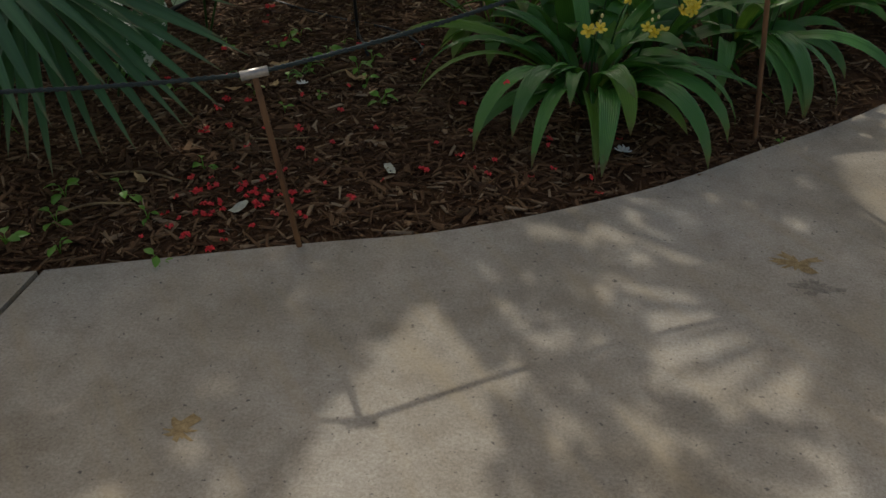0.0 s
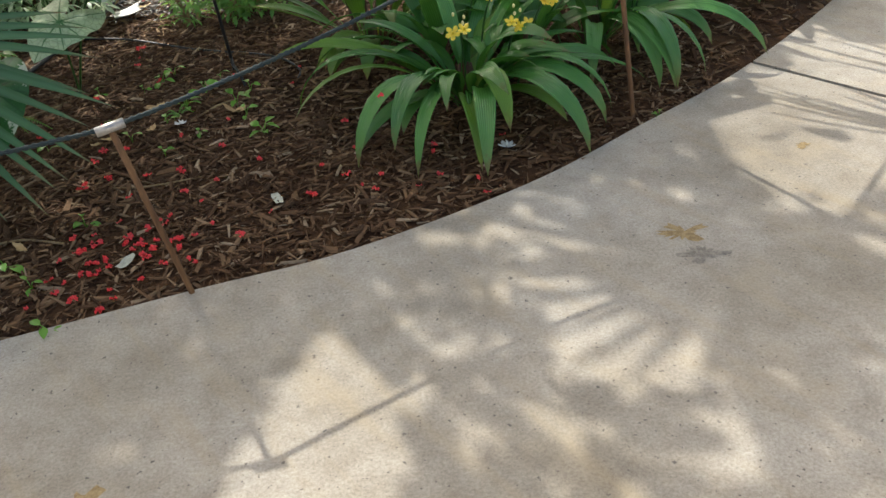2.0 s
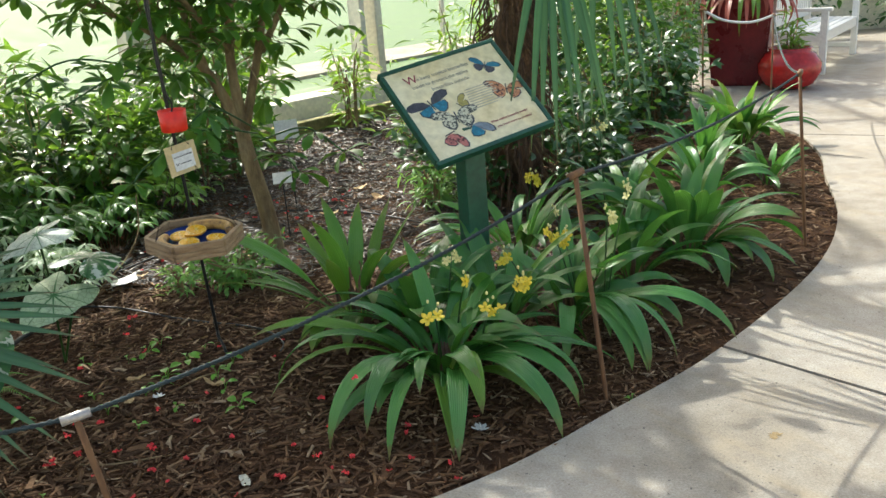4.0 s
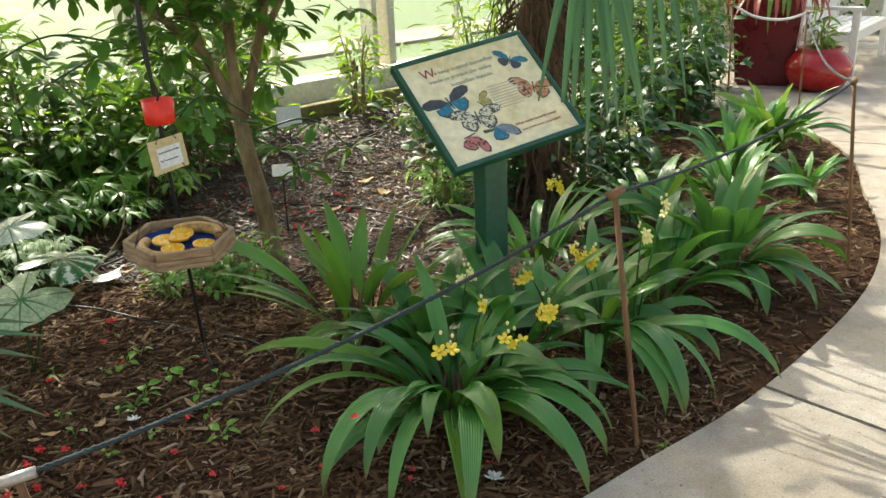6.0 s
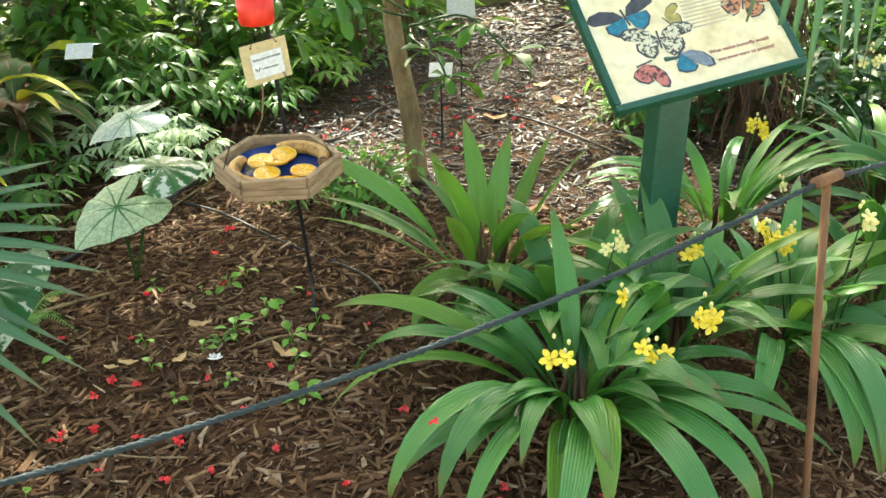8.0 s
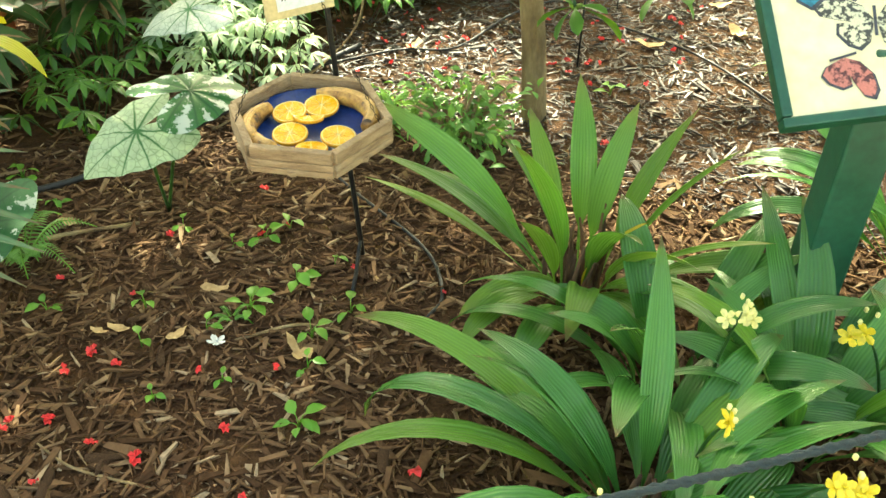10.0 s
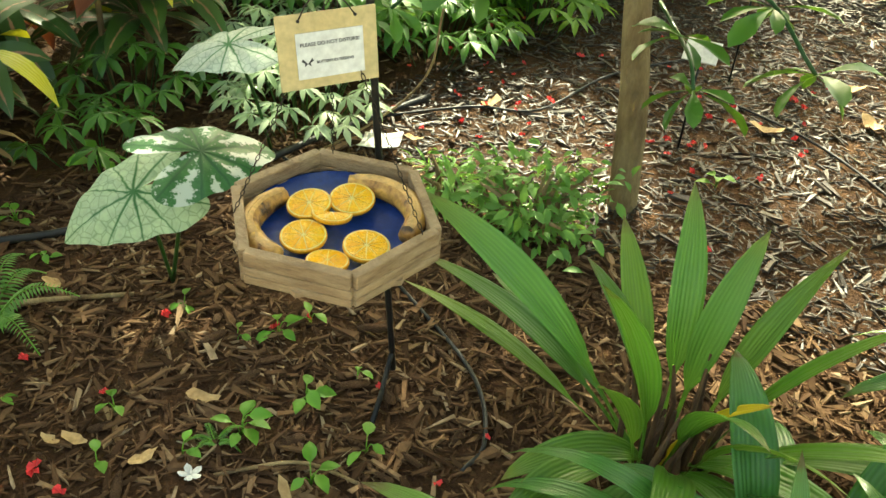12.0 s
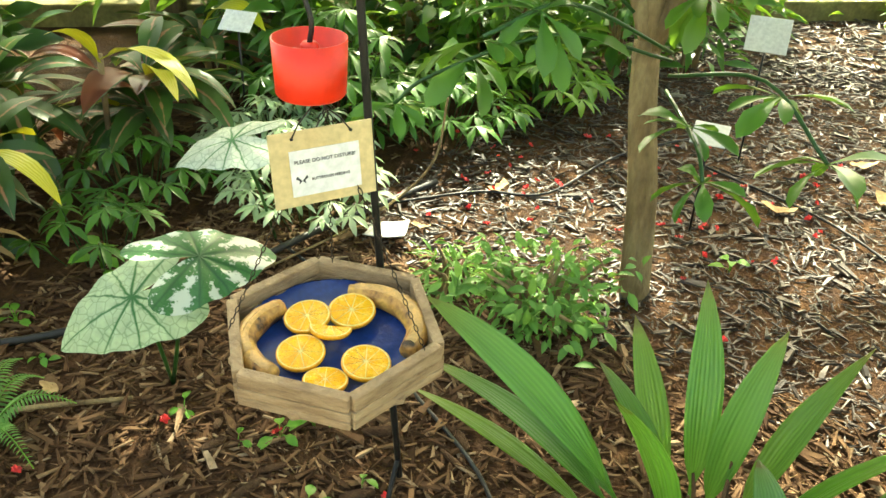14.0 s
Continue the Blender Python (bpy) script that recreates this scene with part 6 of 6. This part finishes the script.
r = random.Random(12)
PETALS = [(-0.67, 1.66), (-0.62, 1.72), (-0.57, 1.8), (-0.48, 1.64), (-0.44, 1.68), (-0.41, 1.86), (-0.38, 2.03), (-0.26, 1.82), (-0.54, 2.21), (-0.71, 2.26), (-0.23, 2.0), (-0.13, 1.93),
          (0.07, 2.3), (0.22, 2.14), (0.26, 2.11), (0.4, 2.11), (0.45, 2.32), (0.27, 2.19), (0.58, 2.14), (0.61, 2.06), (0.16, 2.22), (-0.38, 1.75), (-0.36, 2.21), (-0.52, 2.33),
          (-1.02, 2.7), (-0.79, 2.74), (-0.73, 2.54), (-0.74, 2.47), (-0.64, 2.54), (-0.31, 2.7), (-0.46, 2.62), (-0.11, 2.99), (-0.1, 3.15), (-0.65, 2.34), (-0.51, 2.34), (-0.41, 2.35), (0.12, 2.59), (-0.71, 2.29)]
while len(PETALS) < 78:
    PETALS.append((r.gauss(-0.5, 0.11), r.gauss(1.84, 0.12)))
while len(PETALS) < 88:
    PETALS.append((r.uniform(-0.3, 0.7), r.uniform(2.05, 2.4)))
while len(PETALS) < 98:
    PETALS.append((r.uniform(-1.1, -0.2), r.uniform(2.3, 3.6)))
while len(PETALS) < 170:
    PETALS.append((r.uniform(-1.4, 0.1), r.uniform(4.1, 5.6)))
meshes = []
for k in range(5):
    chunks = []
    for j in range(r.randint(2, 4)):
        a, s = r.uniform(0, 6.28), r.uniform(0.009, 0.015)
        c = Vector((r.uniform(-0.005, 0.005), r.uniform(-0.005, 0.005), 0.004))
        vs = [c + Vector((math.cos(a + q) * s * rr_, math.sin(a + q) * s * rr_, h)) for q, rr_, h in ((0, 0.0, 0), (-0.9, 0.8, 0.006), (-0.4, 1.1, 0.001), (0, 0.95, 0.008), (0.4, 1.1, 0.002), (0.9, 0.8, 0.007))]
        chunks.append((vs, [(0, 1, 2), (0, 2, 3), (0, 3, 4), (0, 4, 5)]))
    v, f = join_data(chunks)
    me = bpy.data.meshes.new("fallen_flower")
    me.from_pydata([tuple(q) for q in v], [], f)
    me.materials.append(M_PETAL)
    meshes.append(me)
for x, y in PETALS:
    if inside_bed(x, y) and inside_bed(x, y - 0.02):
        ob = new("fallen_flower", r.choice(meshes))
        s = r.uniform(0.8, 1.4)
        ob.matrix_basis = pose(x, y, bed_z(x, y) + 0.008, r.gauss(0, 14), r.gauss(0, 14), r.uniform(0, 360)) @ Matrix.Diagonal((s, s, s, 1))
        tagged(ob, "small fallen red flower on the dark mulch", "petal", "fallen red flowers")
for x, y, z in ((0.293, 2.303, 0.232),):
    ob = new("fallen_flower", meshes[0])
    ob.matrix_basis = pose(x, y, z, 20, -10, 40)
    tagged(ob, "small red flower caught on a strap leaf", "petal", "fallen red flowers")


def litter(name, x, y, size, seed, material, label, category, curl=0.35, lobes=0, group="fallen dry leaves"):
    r2 = random.Random(seed)
    n = 14
    turn = r2.uniform(0, 360)
    pts = []
    for k in range(n):
        a = 2 * math.pi * k / n
        q = 1 + (0.45 * math.cos(lobes * a) if lobes else 0.25 * math.cos(2 * a + 1)) + r2.uniform(-0.22, 0.22)
        pts.append((q * math.cos(a), 0.55 * q * math.sin(a)))
    vs, fs = [(0, 0, 0.0)], []
    for ring in (0.5, 1.0):
        for px, py in pts:
            vs.append((px * ring, py * ring, curl * (px * px * 0.5 + py * py) * ring * ring + r2.uniform(-0.14, 0.14)))
    fs += [(0, 1 + k, 1 + (k + 1) % n) for k in range(n)]
    fs += [(1 + k, 1 + n + k, 1 + n + (k + 1) % n, 1 + (k + 1) % n) for k in range(n)]
    m = pose(x, y, bed_z(x, y) + 0.011, 0, 0, turn)
    tagged(link_mesh(name, [m @ (Vector(q) * size) for q in vs], fs, material, None, "", True), label, category, group)


for k, (x, y, s) in enumerate(((-0.77, 2.6, 0.022), (-0.73, 2.63, 0.026), (-0.59, 2.68, 0.026), (-0.62, 2.86, 0.03), (-0.45, 3.03, 0.018), (-0.291, 2.776, 0.038), (-1.2, 2.9, 0.03), (-1.3, 3.25, 0.035), (-0.95, 4.5, 0.045), (-1.0, 4.1, 0.03), (0.2, 5.3, 0.06), (-0.1, 5.0, 0.05), (-0.8, 1.95, 0.03), (0.05, 5.6, 0.05))):
    litter("dry_leaf", x, y, s, 200 + k, M_DRY, "curled tan dry leaf lying on the mulch", "leaf", 0.5, 3 if k == 5 else 0)
litter("dry_leaf", -0.452, 1.839, 0.032, 230, M_PALELEAF, "flat pale grey-green fallen leaf on the mulch", "leaf", 0.15)
litter("dry_leaf", -0.05, 2.12, 0.03, 231, M_PALELEAF, "narrow grey-green fallen leaf on the mulch", "leaf", 0.2)


def white_flower(x, y, size, seed):
    v, f = flower_data(size, random.Random(seed))
    m = pose(x, y, bed_z(x, y) + 0.012, 8, 4, seed * 40)
    tagged(link_mesh("fallen_white_flower", [m @ Vector(q) for q in v], f, M_WPETAL, None, "", True), "fallen white flower lying on the dark mulch", "petal", "fallen white flowers")


white_flower(0.689, 2.323, 0.03, 3)
white_flower(-0.492, 2.712, 0.024, 4)
tag = thing("fallen_label", (-1.045, 3.985, bed_z(-1.045, 3.985)), "curled white plastic label lying on the mulch", "label", "plant labels", turn=25.0)
verts = []
for top in (0, 1):
    for a in range(9):
        for b in range(6):
            u, w = a / 8 - 0.5, b / 5 - 0.5
            verts.append((0.13 * u, 0.1 * w * (1 - 0.25 * u), 0.012 + 0.035 * max(0.0, u + 0.1) ** 1.5 + 0.05 * w * w + 0.02 * u * w + 0.0025 * top))
n = 54
faces = [(a * 6 + b, a * 6 + b + 1, a * 6 + b + 7, a * 6 + b + 6) for a in range(8) for b in range(5)]
rim = [a * 6 for a in range(9)] + [48 + b for b in range(1, 6)] + [a * 6 + 5 for a in range(7, -1, -1)] + [b for b in range(4, 0, -1)]
faces = faces + [tuple(q + n for q in reversed(f)) for f in faces] + [(rim[k], rim[(k + 1) % len(rim)], rim[(k + 1) % len(rim)] + n, rim[k] + n) for k in range(len(rim))]
link_mesh("plate", verts, [tuple(reversed(f)) for f in faces], M_STONE, tag, "", True)


M_CHUNK = speckled("rounded_bark_chunk", [(0.3, (0.07, 0.034, 0.018)), (0.55, (0.17, 0.092, 0.048)), (0.8, (0.3, 0.185, 0.1))], 45, 0.9, bumps=0.9, fine=5, spec=0.2, stretch=(0.35, 1, 1))
chunk_meshes = []
for k in range(7):
    bm = bmesh.new()
    bmesh.ops.create_icosphere(bm, subdivisions=2, radius=0.5)
    for q in bm.verts:
        x, y, z = q.co
        q.co = Vector((math.copysign(abs(2 * x) ** 0.55, x) / 2, y * (1 + 0.5 * x * (k % 3 - 1)), z))
        q.co += 0.13 * noise.noise_vector(q.co * 2.6 + Vector((7.0 * k, 0, 0)))
    me = bpy.data.meshes.new("bark_chunk")
    bm.to_mesh(me)
    bm.free()
    me.shade_smooth()
    me.materials.append(M_CHUNK)
    chunk_meshes.append(me)
r = random.Random(90)
n = 0
while n < 95:
    x, y = r.uniform(-1.2, 0.35), r.uniform(1.9, 3.5)
    if n > 70:
        x, y = r.uniform(-1.2, 0.3), r.uniform(3.9, 5.4)
    if not inside_bed(x, y - 0.05) or math.hypot(x - 0.58, y - 2.69) < 0.35:
        continue
    L = r.uniform(0.03, 0.085)
    ob = new("bark_chunk", r.choice(chunk_meshes))
    ob.matrix_basis = pose(x, y, bed_z(x, y) + 0.006, r.gauss(0, 8), r.gauss(0, 8), r.uniform(0, 360)) @ Matrix.Diagonal((L, L * r.uniform(0.22, 0.42), L * r.uniform(0.14, 0.26), 1))
    tagged(ob, "thick rounded brown bark chunk lying in the mulch", "bark", "bark chunks")
    n += 1


def sprout(x, y, size, n, seed):
    r2 = random.Random(seed)
    t = thing("seedling", (x, y, bed_z(x, y)), "small bright green seedling in the mulch", "plant", "seedlings")
    for k in range(n):
        a = k * 137.5 + r2.uniform(-25, 25)
        h = size * r2.uniform(0.2, 0.9)
        d = Vector((math.cos(radians(a)), math.sin(radians(a)), 0))
        tube("stem", [(0, 0, -0.01), d * size * 0.1 + Vector((0, 0, h * 0.6)), d * size * 0.25 + Vector((0, 0, h))], 0.0014, M_SPROUT, t, sides=5)
        v, f, uv = small_leaf("oval")
        m = aim(d * size * 0.25 + Vector((0, 0, h)), d + Vector((0, 0, r2.uniform(-0.3, 0.4))), size * r2.uniform(0.7, 1.1), r2, 0.4) @ Matrix.Diagonal((1, 1.35, 1, 1))
        link_mesh("leaf", [m @ Vector(q) for q in v], f, M_SPROUT, t, "", True, uv)


for k, (x, y, s, n) in enumerate(((-0.66, 3.12, 0.05, 4), (-0.63, 3.2, 0.05, 3), (-0.5, 2.85, 0.058, 6), (-0.46, 3.0, 0.05, 4), (-0.65, 2.62, 0.05, 2), (-0.74, 2.73, 0.045, 3), (-0.16, 2.59, 0.05, 6), (-0.55, 2.74, 0.045, 2), (-0.3, 2.84, 0.05, 4),
                                  (-0.82, 1.87, 0.06, 3), (-0.59, 1.57, 0.05, 3), (-0.72, 3.05, 0.035, 2), (-0.27, 2.97, 0.045, 3), (-0.42, 3.12, 0.035, 2), (-0.9, 3.05, 0.04, 3), (1.22, 2.46, 0.03, 5), (-1.3, 2.95, 0.04, 4), (-1.55, 3.3, 0.08, 7), (-1.5, 3.0, 0.05, 5), (-0.1, 4.5, 0.05, 5), (-0.4, 2.62, 0.03, 3), (-0.95, 1.7, 0.05, 4), (-1.0, 1.85, 0.05, 5), (-0.7, 1.76, 0.035, 3), (-0.88, 1.58, 0.04, 4), (-0.64, 2.06, 0.04, 3), (-1.05, 1.6, 0.06, 5), (-0.25, 2.75, 0.04, 3), (-0.5, 2.5, 0.03, 3), (-0.95, 2.6, 0.04, 4))):
    sprout(x, y, s, n, 300 + k)


def fern(x, y, length, n, seed):
    r2 = random.Random(seed)
    t = thing("fern", (x, y, 0), "small soft green fern in the bed", "fern")
    for k in range(n):
        a = radians(k * 360 / n + r2.uniform(-20, 20))
        d = Vector((math.cos(a), math.sin(a), 0))
        tip = d * length + Vector((0, 0, length * r2.uniform(0.0, 0.4)))
        pts = [d * length * s + Vector((0, 0, tip.z * s + 0.35 * length * math.sin(math.pi * s))) for s in [i / 10 for i in range(11)]]
        fr = tube("frond", pts, 0.0016, M_SPROUT, t, sides=4)
        ms = []
        for i in range(22):
            s = 0.1 + 0.88 * i / 22
            p = pts[min(9, int(s * 10))].lerp(pts[min(10, int(s * 10) + 1)], s * 10 - int(s * 10))
            for q in (-1, 1):
                ms.append(aim(p, Vector((-d.y, d.x, 0)) * q + d * 0.35 + Vector((0, 0, -0.1)), length * 0.26 * (1 - s * 0.85), r2, 0.2))
        scatter("foliage", "lance", ms, M_HERB, fr)


fern(-1.17, 2.72, 0.2, 8, 401)
fern(-0.52, 2.8, 0.06, 5, 402)
fern(-1.6, 2.2, 0.3, 9, 403)


stalk = thing("dry_stalk", (-1.78, 2.95, 0), "orange-brown dried leaf stalk standing in the bed", "plant stalk")
r = random.Random(66)
for k in range(9):
    a = r.uniform(0, 6.283)
    b = Vector((0.03 * math.cos(a), 0.03 * math.sin(a), -0.02))
    tube("sheath", [b, b * 1.1 + Vector((0, 0, 0.2)), b * r.uniform(0.6, 2.2) + Vector((0, 0, r.uniform(0.28, 0.42)))], [0.016, 0.013, 0.006], M_DRY, stalk, sides=6)
for k in range(7):
    strap_leaf(stalk, r.uniform(0, 360), r.uniform(0.2, 0.34), 0.03, r.uniform(20, 60), r.uniform(90, 130), M_DRYLEAF, r, (0, 0, 0.1), pleats=2, seg=8)


def stain(x, y, size, seed, material, label):
    n, rings = 44, (0.35, 0.7, 1.0)
    verts, faces = [(x, y, 0.0022)], [(0, 1 + k, 1 + (k + 1) % n) for k in range(n)]
    for i, q in enumerate(rings):
        for k in range(n):
            a = 2 * math.pi * k / n
            d = size * q * (0.85 + 1.1 * noise.noise((1.4 * math.cos(a) + seed * 5, 1.4 * math.sin(a), 2)) + 0.7 * q * noise.noise((5 * math.cos(a), 5 * math.sin(a), seed)))
            verts.append((x + 1.15 * d * math.cos(a), y + 0.75 * d * math.sin(a), 0.0024 - 0.0014 * q + 0.0006 * noise.noise((9 * a, q * 7, seed))))
    faces += [(1 + i * n + k, 1 + (i + 1) * n + k, 1 + (i + 1) * n + (k + 1) % n, 1 + i * n + (k + 1) % n) for i in range(len(rings) - 1) for k in range(n)]
    tagged(link_mesh("path_stain", verts, faces, material), label, "stain", "path stains")


stain(1.13, 1.76, 0.055, 1, M_STAIN, "dried brown smear on the concrete path")
stain(1.15, 1.65, 0.045, 2, M_STAIN_G, "grey smudge on the concrete path")
stain(1.6, 2.17, 0.022, 3, M_STAIN, "small dried brown spot on the concrete path")
stain(-0.3, 0.98, 0.04, 4, M_STAIN, "dried brown smear on the concrete path")
